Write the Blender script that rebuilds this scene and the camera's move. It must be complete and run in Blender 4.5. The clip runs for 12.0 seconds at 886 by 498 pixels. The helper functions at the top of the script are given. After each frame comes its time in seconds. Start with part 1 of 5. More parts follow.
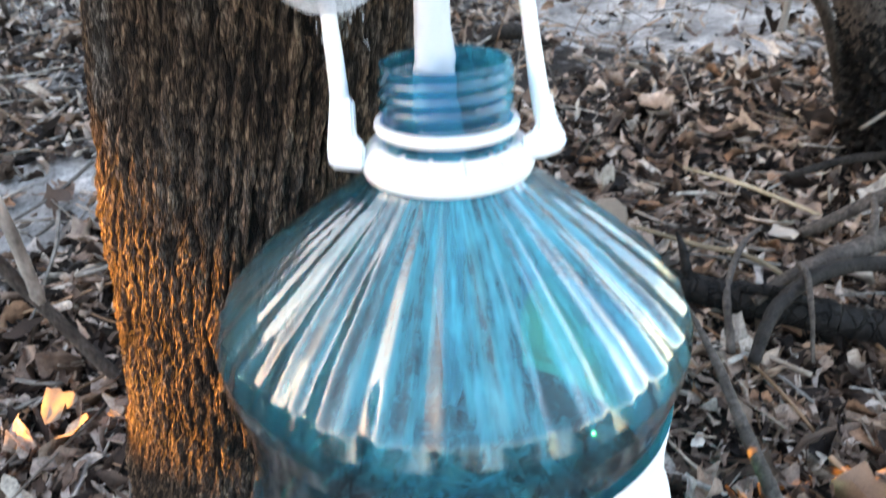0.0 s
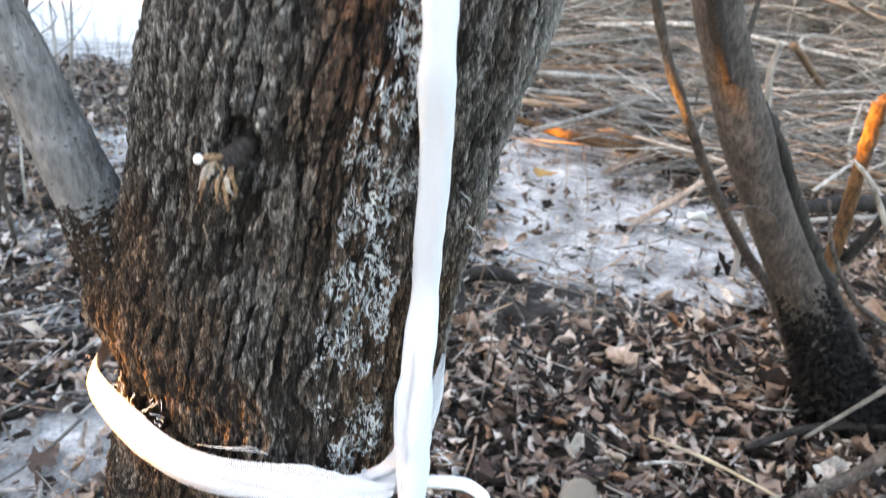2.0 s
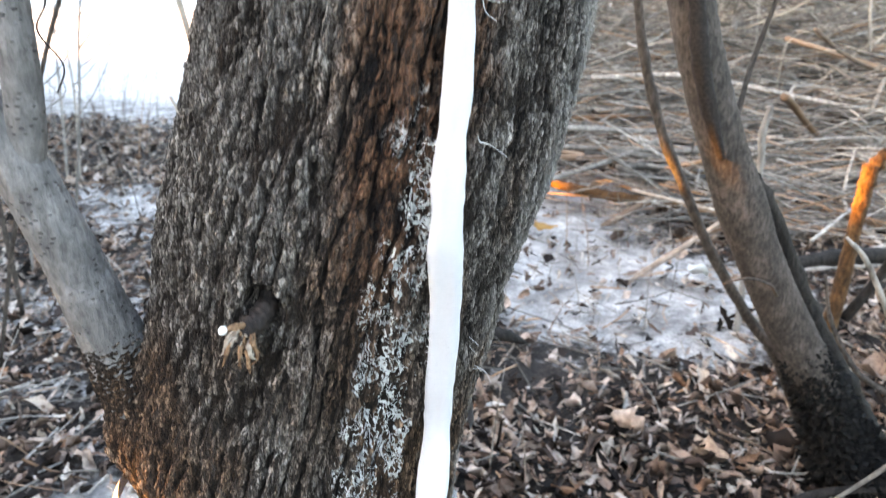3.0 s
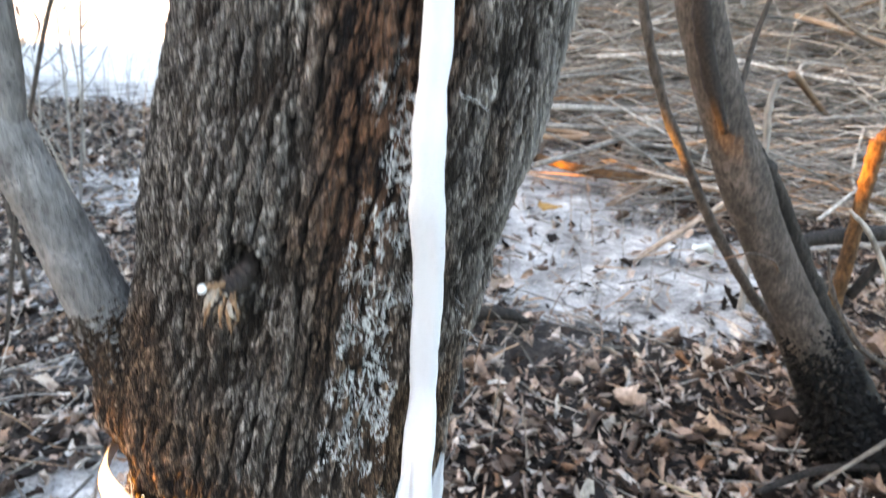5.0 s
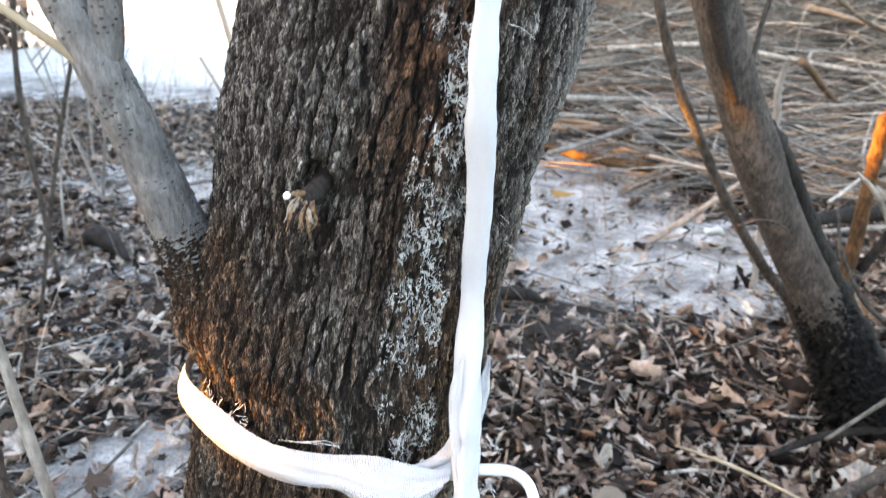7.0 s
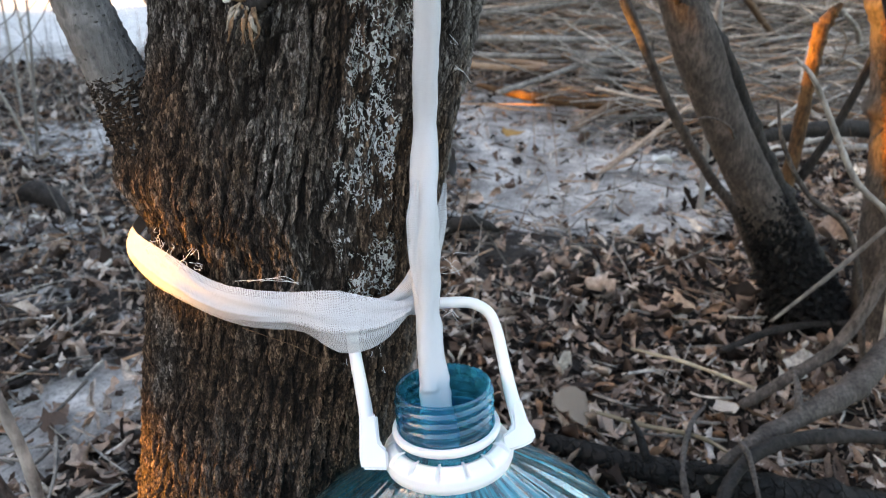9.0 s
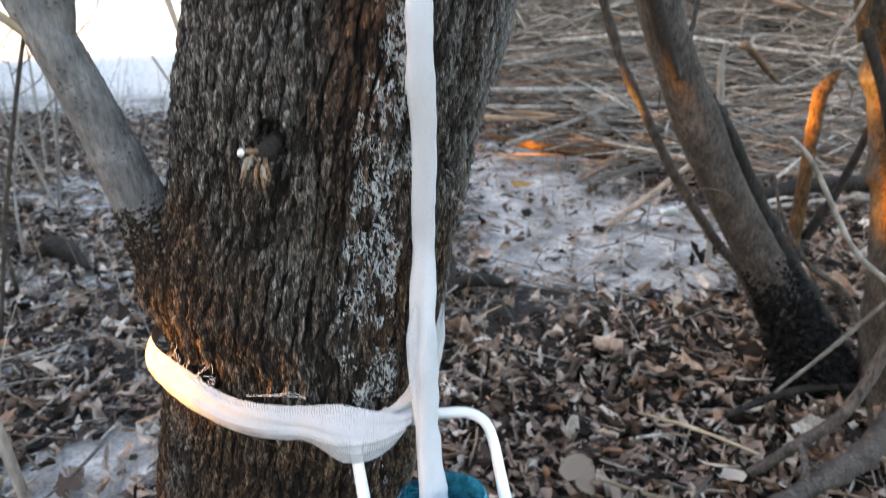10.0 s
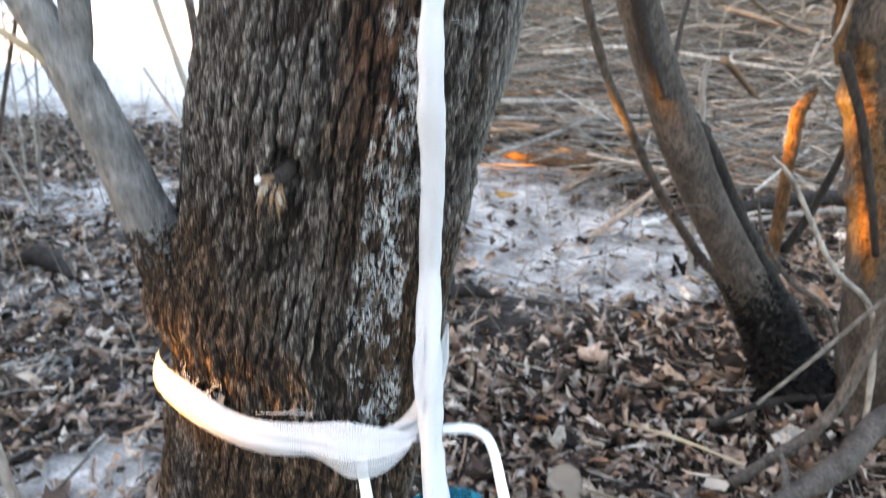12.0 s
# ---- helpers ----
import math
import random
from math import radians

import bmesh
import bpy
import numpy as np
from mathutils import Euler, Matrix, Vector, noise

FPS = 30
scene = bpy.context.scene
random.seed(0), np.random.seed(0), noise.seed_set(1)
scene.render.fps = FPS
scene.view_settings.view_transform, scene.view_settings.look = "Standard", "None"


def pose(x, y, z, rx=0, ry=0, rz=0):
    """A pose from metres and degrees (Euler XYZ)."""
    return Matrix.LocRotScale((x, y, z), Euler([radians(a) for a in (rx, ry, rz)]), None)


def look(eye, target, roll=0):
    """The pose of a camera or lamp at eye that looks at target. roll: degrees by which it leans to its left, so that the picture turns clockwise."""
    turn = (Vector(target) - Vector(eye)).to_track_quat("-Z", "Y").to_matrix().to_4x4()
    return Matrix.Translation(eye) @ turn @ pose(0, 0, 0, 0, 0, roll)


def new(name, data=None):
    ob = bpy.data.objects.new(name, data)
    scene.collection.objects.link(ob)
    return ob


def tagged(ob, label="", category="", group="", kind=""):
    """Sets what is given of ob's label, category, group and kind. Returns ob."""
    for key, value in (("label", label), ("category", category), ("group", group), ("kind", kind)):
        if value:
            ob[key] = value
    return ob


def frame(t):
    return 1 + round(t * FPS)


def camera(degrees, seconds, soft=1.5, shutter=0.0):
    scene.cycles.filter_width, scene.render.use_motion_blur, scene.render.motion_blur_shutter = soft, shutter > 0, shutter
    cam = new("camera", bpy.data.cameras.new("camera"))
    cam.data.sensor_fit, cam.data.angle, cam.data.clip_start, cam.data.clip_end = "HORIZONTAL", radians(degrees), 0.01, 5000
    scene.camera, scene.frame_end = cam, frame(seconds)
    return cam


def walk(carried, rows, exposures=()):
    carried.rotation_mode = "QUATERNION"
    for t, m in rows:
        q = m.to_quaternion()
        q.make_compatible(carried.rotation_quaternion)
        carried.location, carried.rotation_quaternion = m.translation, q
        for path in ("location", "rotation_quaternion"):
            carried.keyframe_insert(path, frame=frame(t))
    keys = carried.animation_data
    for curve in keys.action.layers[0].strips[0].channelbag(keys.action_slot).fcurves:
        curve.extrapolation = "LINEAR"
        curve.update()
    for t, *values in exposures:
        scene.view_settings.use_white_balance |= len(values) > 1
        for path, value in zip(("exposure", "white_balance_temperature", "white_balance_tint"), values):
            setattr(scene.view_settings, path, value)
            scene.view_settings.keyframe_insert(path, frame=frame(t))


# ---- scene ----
cam = camera(67.4, 12.0, soft=1.1, shutter=0.35)
cam.data.dof.use_dof, cam.data.dof.focus_distance, cam.data.dof.aperture_fstop = True, 0.32, 16.0
PATH = [
    (0, (0.001, 0.002, 0.454), (-0.001, 1.58, -0.774), 0.1),
    (0.5, (0.003, 0.015, 0.502), (0.033, 1.682, -0.602), 1.2),
    (1, (0.001, 0.026, 0.516), (0.012, 1.728, -0.534), 0.8),
    (1.5, (0.0, 0.028, 0.555), (0.015, 1.777, -0.414), 1.1),
    (2, (-0.001, 0.032, 0.604), (0.053, 1.849, -0.23), 2.2),
    (2.5, (-0.002, 0.037, 0.628), (0.052, 1.878, -0.151), 1.8),
    (3, (-0.005, 0.036, 0.649), (0.043, 1.9, -0.075), 0.9),
    (3.2, (-0.003, 0.037, 0.656), (0.034, 1.907, -0.054), 0.6),
    (4.8, (0.005, 0.037, 0.656), (0.022, 1.9, -0.071), -0.1),
    (5, (0.004, 0.036, 0.639), (0.031, 1.882, -0.13), 0.5),
    (5.5, (0.005, 0.03, 0.603), (0.048, 1.837, -0.252), 1.7),
    (6, (0.0, 0.021, 0.599), (-0.028, 1.827, -0.26), 0.4),
    (6.5, (0.007, 0.009, 0.628), (-0.085, 1.812, -0.234), -0.2),
    (7, (-0.014, -0.01, 0.619), (-0.014, 1.837, -0.149), -0.3),
    (7.5, (-0.03, -0.033, 0.572), (0.073, 1.765, -0.298), 0.7),
    (7.7, (-0.029, -0.031, 0.554), (0.074, 1.741, -0.367), -0.2),
    (9.3, (-0.014, -0.037, 0.562), (0.119, 1.769, -0.283), -1.5),
    (9.5, (-0.013, -0.04, 0.573), (0.116, 1.773, -0.26), -1.2),
    (10, (-0.007, -0.037, 0.604), (0.091, 1.808, -0.16), -2.1),
    (10.5, (-0.016, -0.034, 0.656), (0.088, 1.86, 0.023), -2.0),
    (11, (-0.011, -0.04, 0.694), (0.136, 1.885, 0.17), -2.4),
    (11.5, (-0.009, -0.048, 0.679), (0.114, 1.866, 0.112), -3.3),
    (12, (-0.02, -0.044, 0.616), (0.138, 1.805, -0.13), -1.1),
]
walk(cam, [(t, look(eye, target, roll)) for t, eye, target, roll in PATH],
     [(t, stops, 8000, 15) for t, stops in ((0, 3.35), (0.5, 3.22), (1, 3.25), (1.5, 3.47), (3, 3.68), (5, 3.62), (7, 3.55), (7.7, 3.43), (9.3, 2.77), (9.6, 2.77), (10.2, 3.12), (10.6, 3.37), (11, 3.48), (11.5, 3.47), (12, 3.41))])

import itertools

# ---- light ----
world = bpy.data.worlds.new("sky")
scene.world = world
world.use_nodes = True
SUN_DIR = Vector((-1.0, -0.10, 0.13)).normalized()      # towards the low sun
wn = world.node_tree
bg = wn.nodes["Background"]
sky = wn.nodes.new("ShaderNodeTexSky")
sky.sky_type = "NISHITA"
sky.sun_disc = False
sky.sun_elevation = radians(14)
sky.sun_rotation = math.atan2(SUN_DIR.x, SUN_DIR.y)
sky.air_density, sky.dust_density, sky.ozone_density = 1.0, 2.0, 1.0
wn.links.new(sky.outputs["Color"], bg.inputs["Color"])
bg.inputs["Strength"].default_value = 0.15
sun = new("sun", bpy.data.lights.new("sun", "SUN"))
sun.data.energy, sun.data.angle, sun.data.color = 4.8, radians(0.6), (1.0, 0.46, 0.06)
sun.matrix_world = look((0, 0, 0), -SUN_DIR)
sun.location = SUN_DIR * 20


# ---- node helpers ----
def material(name):
    m = bpy.data.materials.new(name)
    m.use_nodes = True
    nt = m.node_tree
    return m, nt, nt.nodes["Principled BSDF"]


def node(nt, kind, ins=None, **props):
    n = nt.nodes.new("ShaderNode" + kind)
    for k, v in props.items():
        if k == "operation":
            n.operation = v
        elif k == "blend":
            n.blend_type = v
        elif k == "data":
            n.data_type = v
        elif k == "feature":
            n.feature = v
        elif k == "dims":
            n.noise_dimensions = v
        elif k == "wave":
            n.wave_type = v
        elif k == "clamp":
            n.use_clamp = v
    for k, v in (ins or {}).items():
        if isinstance(v, bpy.types.NodeSocket):
            nt.links.new(v, n.inputs[k])
        else:
            n.inputs[k].default_value = v
    return n


def coords(nt, scale=(1, 1, 1), rot=(0, 0, 0), loc=(0, 0, 0), kind="Object"):
    tc = node(nt, "TexCoord")
    mp = node(nt, "Mapping", {"Vector": tc.outputs[kind], "Scale": scale, "Rotation": rot, "Location": loc})
    return mp.outputs["Vector"]


def fractal(nt, vec, scale, detail=5.0, rough=0.55, distort=0.0):
    return node(nt, "TexNoise", {"Vector": vec, "Scale": scale, "Detail": detail, "Roughness": rough, "Distortion": distort}).outputs["Fac"]


def ramp(nt, fac, stops):
    r = node(nt, "ValToRGB", {"Fac": fac})
    el = r.color_ramp.elements
    while len(el) < len(stops):
        el.new(0.5)
    for e, (p, c) in zip(el, stops):
        e.position = p
        e.color = (*c, 1) if len(c) == 3 else c
    return r.outputs["Color"]


def grey(nt, fac, lo, hi, a=0.0, b=1.0):
    n = node(nt, "MapRange", {"Value": fac, "From Min": lo, "From Max": hi, "To Min": a, "To Max": b})
    return n.outputs["Result"]


def calc(nt, op, a, b=0.0, clamp=False):
    n = node(nt, "Math", operation=op, clamp=clamp)
    for i, v in enumerate((a, b)):
        if isinstance(v, bpy.types.NodeSocket):
            nt.links.new(v, n.inputs[i])
        else:
            n.inputs[i].default_value = v
    return n.outputs[0]


def mix(nt, fac, a, b, blend="MIX"):
    n = node(nt, "MixRGB", blend=blend)
    for k, v in (("Fac", fac), ("Color1", a), ("Color2", b)):
        if isinstance(v, bpy.types.NodeSocket):
            nt.links.new(v, n.inputs[k])
        else:
            n.inputs[k].default_value = v if k == "Fac" else (*v, 1)
    return n.outputs["Color"]


def bump(nt, bsdf, height, strength, distance):
    b = node(nt, "Bump", {"Height": height, "Strength": strength, "Distance": distance})
    nt.links.new(b.outputs["Normal"], bsdf.inputs["Normal"])


def set_in(nt, bsdf, **vals):
    for k, v in vals.items():
        key = k.replace("_", " ")
        if isinstance(v, bpy.types.NodeSocket):
            nt.links.new(v, bsdf.inputs[key])
        else:
            bsdf.inputs[key].default_value = (*v, 1) if isinstance(v, tuple) and len(v) == 3 else v


# ---- materials ----
def make_trunk_bark():
    m, nt, b = material("trunk_bark")
    v = coords(nt, (1, 1, 0.20))
    big = fractal(nt, coords(nt, (1, 1, 0.45)), 22, 4, 0.6)
    mid = fractal(nt, v, 150, 5, 0.65, 0.4)
    fine = fractal(nt, v, 700, 4, 0.7)
    at = node(nt, "Attribute")
    at.attribute_name = "plate"
    wob = node(nt, "TexNoise", {"Vector": coords(nt, (1, 1, 0.6)), "Scale": 190.0, "Detail": 4.0, "Roughness": 0.6})
    grain = fractal(nt, coords(nt, (1, 1, 0.24)), 900, 5, 0.75, 0.6)
    fleck_v = node(nt, "MixRGB", {"Fac": 0.0060, "Color1": coords(nt, (1, 1, 0.21)), "Color2": wob.outputs["Color"]}, blend="ADD").outputs["Color"]
    edge = node(nt, "TexVoronoi", {"Vector": fleck_v, "Scale": 520.0}, feature="DISTANCE_TO_EDGE").outputs["Distance"]
    chip = node(nt, "SeparateColor", {0: node(nt, "TexVoronoi", {"Vector": fleck_v, "Scale": 520.0}).outputs["Color"]}).outputs[0]
    kind = calc(nt, "ADD", calc(nt, "ADD", calc(nt, "MULTIPLY", at.outputs["Fac"], 0.26), calc(nt, "MULTIPLY", chip, 0.26)), grey(nt, grain, 0.28, 0.72, -0.02, 0.50))
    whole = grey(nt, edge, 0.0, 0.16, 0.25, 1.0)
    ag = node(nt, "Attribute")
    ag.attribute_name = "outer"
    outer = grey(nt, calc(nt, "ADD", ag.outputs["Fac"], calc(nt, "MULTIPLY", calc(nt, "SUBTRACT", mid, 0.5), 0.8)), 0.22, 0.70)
    # near-black for low relief: crack shade painted in, together with inner-bark brown
    crack_dark = mix(nt, grey(nt, mid, 0.35, 0.65), (0.009, 0.0065, 0.0055), (0.034, 0.023, 0.017))
    cork = ramp(nt, kind, [(0.24, (0.020, 0.018, 0.016)), (0.40, (0.076, 0.065, 0.057)), (0.52, (0.203, 0.178, 0.157)), (0.64, (0.366, 0.328, 0.294)), (0.80, (0.600, 0.550, 0.500))])
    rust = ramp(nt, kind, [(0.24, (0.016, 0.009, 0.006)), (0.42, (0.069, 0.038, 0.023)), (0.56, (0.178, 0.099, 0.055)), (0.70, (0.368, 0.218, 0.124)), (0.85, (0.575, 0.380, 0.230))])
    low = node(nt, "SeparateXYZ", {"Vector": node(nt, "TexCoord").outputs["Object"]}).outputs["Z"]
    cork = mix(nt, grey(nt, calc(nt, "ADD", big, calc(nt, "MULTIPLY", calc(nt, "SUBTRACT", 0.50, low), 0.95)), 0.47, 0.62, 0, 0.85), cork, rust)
    cork = mix(nt, 1.0, cork, ramp(nt, fine, [(0.3, (0.5, 0.5, 0.5)), (0.7, (1.45, 1.45, 1.45))]), "MULTIPLY")
    # relief lows and chip edges take the painted crack dark
    base = mix(nt, calc(nt, "MULTIPLY", outer, whole), crack_dark, cork)
    # lichen-grey plates on the upper left
    tc = node(nt, "TexCoord")
    xyz = node(nt, "SeparateXYZ", {"Vector": tc.outputs["Object"]})
    x, z = xyz.outputs["X"], xyz.outputs["Z"]
    # the sap-wet streak that runs down from the tap hole: x follows the lean of the trunk
    streak_x = calc(nt, "ADD", x, calc(nt, "MULTIPLY", calc(nt, "SUBTRACT", z, 0.62), -0.22))
    warped = calc(nt, "ADD", streak_x, calc(nt, "MULTIPLY", calc(nt, "SUBTRACT", fractal(nt, coords(nt, (1, 1, 0.5)), 18, 3), 0.5), 0.055))
    wet = calc(nt, "MULTIPLY", grey(nt, calc(nt, "ABSOLUTE", calc(nt, "ADD", warped, 0.010)), 0.030, 0.016), grey(nt, z, 0.50, 0.57))
    base = mix(nt, calc(nt, "MULTIPLY", wet, 0.97), base, mix(nt, calc(nt, "MULTIPLY", outer, grey(nt, kind, 0.32, 0.78)), (0.007, 0.0042, 0.004), (0.30, 0.150, 0.085)))
    # grey weathered plates
    lich = calc(nt, "MULTIPLY", grey(nt, fractal(nt, coords(nt), 9, 3), 0.46, 0.62), grey(nt, fine, 0.45, 0.62))
    base = mix(nt, calc(nt, "MULTIPLY", calc(nt, "MULTIPLY", lich, outer), 0.5), base, (0.26, 0.25, 0.24))
    # paler grey over the right-hand side of the trunk
    right_pale = grey(nt, calc(nt, "ADD", calc(nt, "SUBTRACT", warped, 0.043), calc(nt, "MULTIPLY", calc(nt, "SUBTRACT", mid, 0.5), 0.03)), 0.0, 0.02)
    base = mix(nt, calc(nt, "MULTIPLY", calc(nt, "MULTIPLY", right_pale, outer), 0.75), base, (0.40, 0.385, 0.365))
    # white dried sap: worm-like flecks in a column beside the wick
    col_x = calc(nt, "ADD", x, calc(nt, "MULTIPLY", calc(nt, "SUBTRACT", z, 0.5), -0.16))
    band = grey(nt, calc(nt, "ABSOLUTE", calc(nt, "ADD", col_x, calc(nt, "ADD", 0.0195, calc(nt, "MULTIPLY", calc(nt, "SUBTRACT", fractal(nt, coords(nt, (1, 1, 0.7)), 34, 3), 0.5), 0.026)))), 0.0190, 0.005)
    along = calc(nt, "MULTIPLY", grey(nt, z, 0.335, 0.40), grey(nt, z, 0.625, 0.548, 0.12, 1.0))
    rise = grey(nt, z, 0.42, 0.56, -0.01, 0.06)
    clump = grey(nt, calc(nt, "ADD", fractal(nt, coords(nt, (1, 1, 0.6)), 75, 4, 0.65), rise), 0.475, 0.585)
    worm = fractal(nt, coords(nt, (1, 1, 0.75)), 210, 2.5, 0.5, 1.2)
    line = grey(nt, calc(nt, "ABSOLUTE", calc(nt, "SUBTRACT", worm, 0.5)), 0.044, 0.024)
    dots = grey(nt, fractal(nt, coords(nt, (1, 1, 0.8)), 420, 2, 0.5), 0.58, 0.63)
    fleck = calc(nt, "MULTIPLY", calc(nt, "MULTIPLY", band, along), calc(nt, "MULTIPLY", clump, calc(nt, "MAXIMUM", line, dots)))
    fleck = grey(nt, fleck, 0.12, 0.34)
    base = mix(nt, fleck, base, (0.86, 0.87, 0.86))
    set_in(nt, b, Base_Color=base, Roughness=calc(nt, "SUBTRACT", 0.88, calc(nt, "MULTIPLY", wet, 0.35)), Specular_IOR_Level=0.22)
    bump(nt, b, calc(nt, "ADD", calc(nt, "ADD", calc(nt, "MULTIPLY", mid, 0.5), calc(nt, "MULTIPLY", whole, calc(nt, "ADD", 0.35, chip))), calc(nt, "ADD", calc(nt, "MULTIPLY", grain, 0.9), calc(nt, "MULTIPLY", fleck, 0.35))), 1.0, 0.0024)
    return m


def make_wood_skin(name, dark, light, scale=120.0, warm=None, dots=0.0, depth=0.0015, vary=0.12):
    """Smooth young bark or bare weathered sticks, with a tone of its own for each piece."""
    m, nt, b = material(name)
    v = coords(nt, (1, 1, 0.35))
    n1 = fractal(nt, v, scale, 5, 0.65)
    n2 = fractal(nt, coords(nt), scale * 0.14, 4, 0.6)
    base = mix(nt, grey(nt, n1, 0.32, 0.68), dark, light)
    base = mix(nt, grey(nt, n2, 0.42, 0.62, 0, 0.5), base, tuple(0.5 * c for c in dark))
    rnd = calc(nt, "FRACT", calc(nt, "ADD", node(nt, "ObjectInfo").outputs["Random"], node(nt, "NewGeometry").outputs["Random Per Island"]))
    if warm:
        base = mix(nt, grey(nt, rnd, 0.68, 0.97, 0, 0.75), base, warm)
    tone = grey(nt, calc(nt, "FRACT", calc(nt, "MULTIPLY", rnd, 7.3)), 0, 1, 1.0 - vary, 1.0 + 0.8 * vary)
    base = mix(nt, 1.0, base, node(nt, "CombineColor", {0: tone, 1: tone, 2: tone}).outputs[0], "MULTIPLY")
    height = n1
    if dots:
        pore = grey(nt, node(nt, "TexVoronoi", {"Vector": coords(nt, (1, 1, 1.6)), "Scale": 260.0}).outputs["Distance"], 0.30, 0.16)
        pore = calc(nt, "MULTIPLY", pore, grey(nt, fractal(nt, coords(nt), 70, 2), 0.45, 0.55))
        base = mix(nt, calc(nt, "MULTIPLY", pore, dots), base, (0.045, 0.04, 0.037))
        height = calc(nt, "ADD", n1, pore)
    set_in(nt, b, Base_Color=base, Roughness=0.82, Specular_IOR_Level=0.3)
    bump(nt, b, height, 0.8, depth)
    return m


def make_leaf():
    m, nt, b = material("dead_leaf")
    rnd = calc(nt, "FRACT", calc(nt, "ADD", node(nt, "ObjectInfo").outputs["Random"], node(nt, "NewGeometry").outputs["Random Per Island"]))
    tone = ramp(nt, rnd, [(0.0, (0.008, 0.006, 0.0055)), (0.24, (0.036, 0.025, 0.021)), (0.44, (0.18, 0.124, 0.097)),
                          (0.64, (0.37, 0.272, 0.217)), (0.80, (0.58, 0.51, 0.455)), (0.86, (0.27, 0.145, 0.085)), (0.95, (0.46, 0.39, 0.325)), (1.0, (0.60, 0.55, 0.49))])
    n1 = fractal(nt, coords(nt), 90, 4, 0.65)
    n2 = fractal(nt, coords(nt), 420, 3, 0.6)
    base = mix(nt, 1.0, tone, ramp(nt, n1, [(0.3, (0.58, 0.55, 0.55)), (0.65, (1.35, 1.35, 1.35))]), "MULTIPLY")
    base = mix(nt, grey(nt, n2, 0.52, 0.68, 0, 0.5), base, (0.03, 0.022, 0.02))
    set_in(nt, b, Base_Color=base, Roughness=grey(nt, n1, 0.3, 0.7, 0.55, 0.9), Specular_IOR_Level=0.2)
    bump(nt, b, n2, 0.5, 0.0012)
    return m


def make_ground():
    """Dark wet leaf mould, with a thin melting crust of snow in patches and open snow far off."""
    m, nt, b = material("forest_floor")
    c = coords(nt)
    n1 = fractal(nt, c, 38, 6, 0.65)
    n2 = fractal(nt, c, 160, 5, 0.7)
    soil = ramp(nt, n1, [(0.3, (0.004, 0.0034, 0.0034)), (0.5, (0.022, 0.018, 0.016)), (0.7, (0.080, 0.064, 0.055))])
    soil = mix(nt, grey(nt, n2, 0.5, 0.7, 0, 0.7), soil, (0.115, 0.092, 0.078))
    at = node(nt, "Attribute")
    at.attribute_name = "snow"
    cover = at.outputs["Fac"]
    n3 = fractal(nt, c, 9, 6, 0.68)
    mask = grey(nt, calc(nt, "ADD", calc(nt, "ADD", cover, calc(nt, "MULTIPLY", calc(nt, "SUBTRACT", n3, 0.5), 1.9)), calc(nt, "MULTIPLY", calc(nt, "SUBTRACT", n1, 0.5), 2.0)), 0.42, 0.78)
    grit = grey(nt, n2, 0.48, 0.66)
    snow = mix(nt, calc(nt, "MULTIPLY", grit, grey(nt, cover, 1.62, 1.78, 0.70, 0.05)), (0.82, 0.81, 0.80), (0.13, 0.115, 0.108))
    thin = mix(nt, grey(nt, cover, 1.62, 1.78), mix(nt, grey(nt, n3, 0.35, 0.65), (0.21, 0.207, 0.205), (0.90, 0.895, 0.89)), (1, 1, 1))
    snow = mix(nt, 1.0, snow, thin, "MULTIPLY")
    lumps = fractal(nt, c, 26, 5, 0.7, 0.5)
    snow = mix(nt, grey(nt, lumps, 0.44, 0.56, 0.45, 0.0), snow, (0.20, 0.19, 0.185))
    set_in(nt, b, Base_Color=mix(nt, mask, soil, snow), Roughness=grey(nt, n1, 0.3, 0.7, 0.5, 0.9), Specular_IOR_Level=0.25)
    bump(nt, b, calc(nt, "ADD", n1, calc(nt, "MULTIPLY", n2, 0.5)), 0.8, 0.012)
    return m


def make_plastic():
    m, nt, b = material("white_plastic")
    n = fractal(nt, coords(nt), 60, 3)
    set_in(nt, b, Base_Color=mix(nt, n, (0.70, 0.70, 0.70), (0.78, 0.78, 0.78)), Roughness=0.36, Subsurface_Weight=0.15, Subsurface_Scale=0.003)
    bump(nt, b, n, 0.1, 0.0006)
    return m


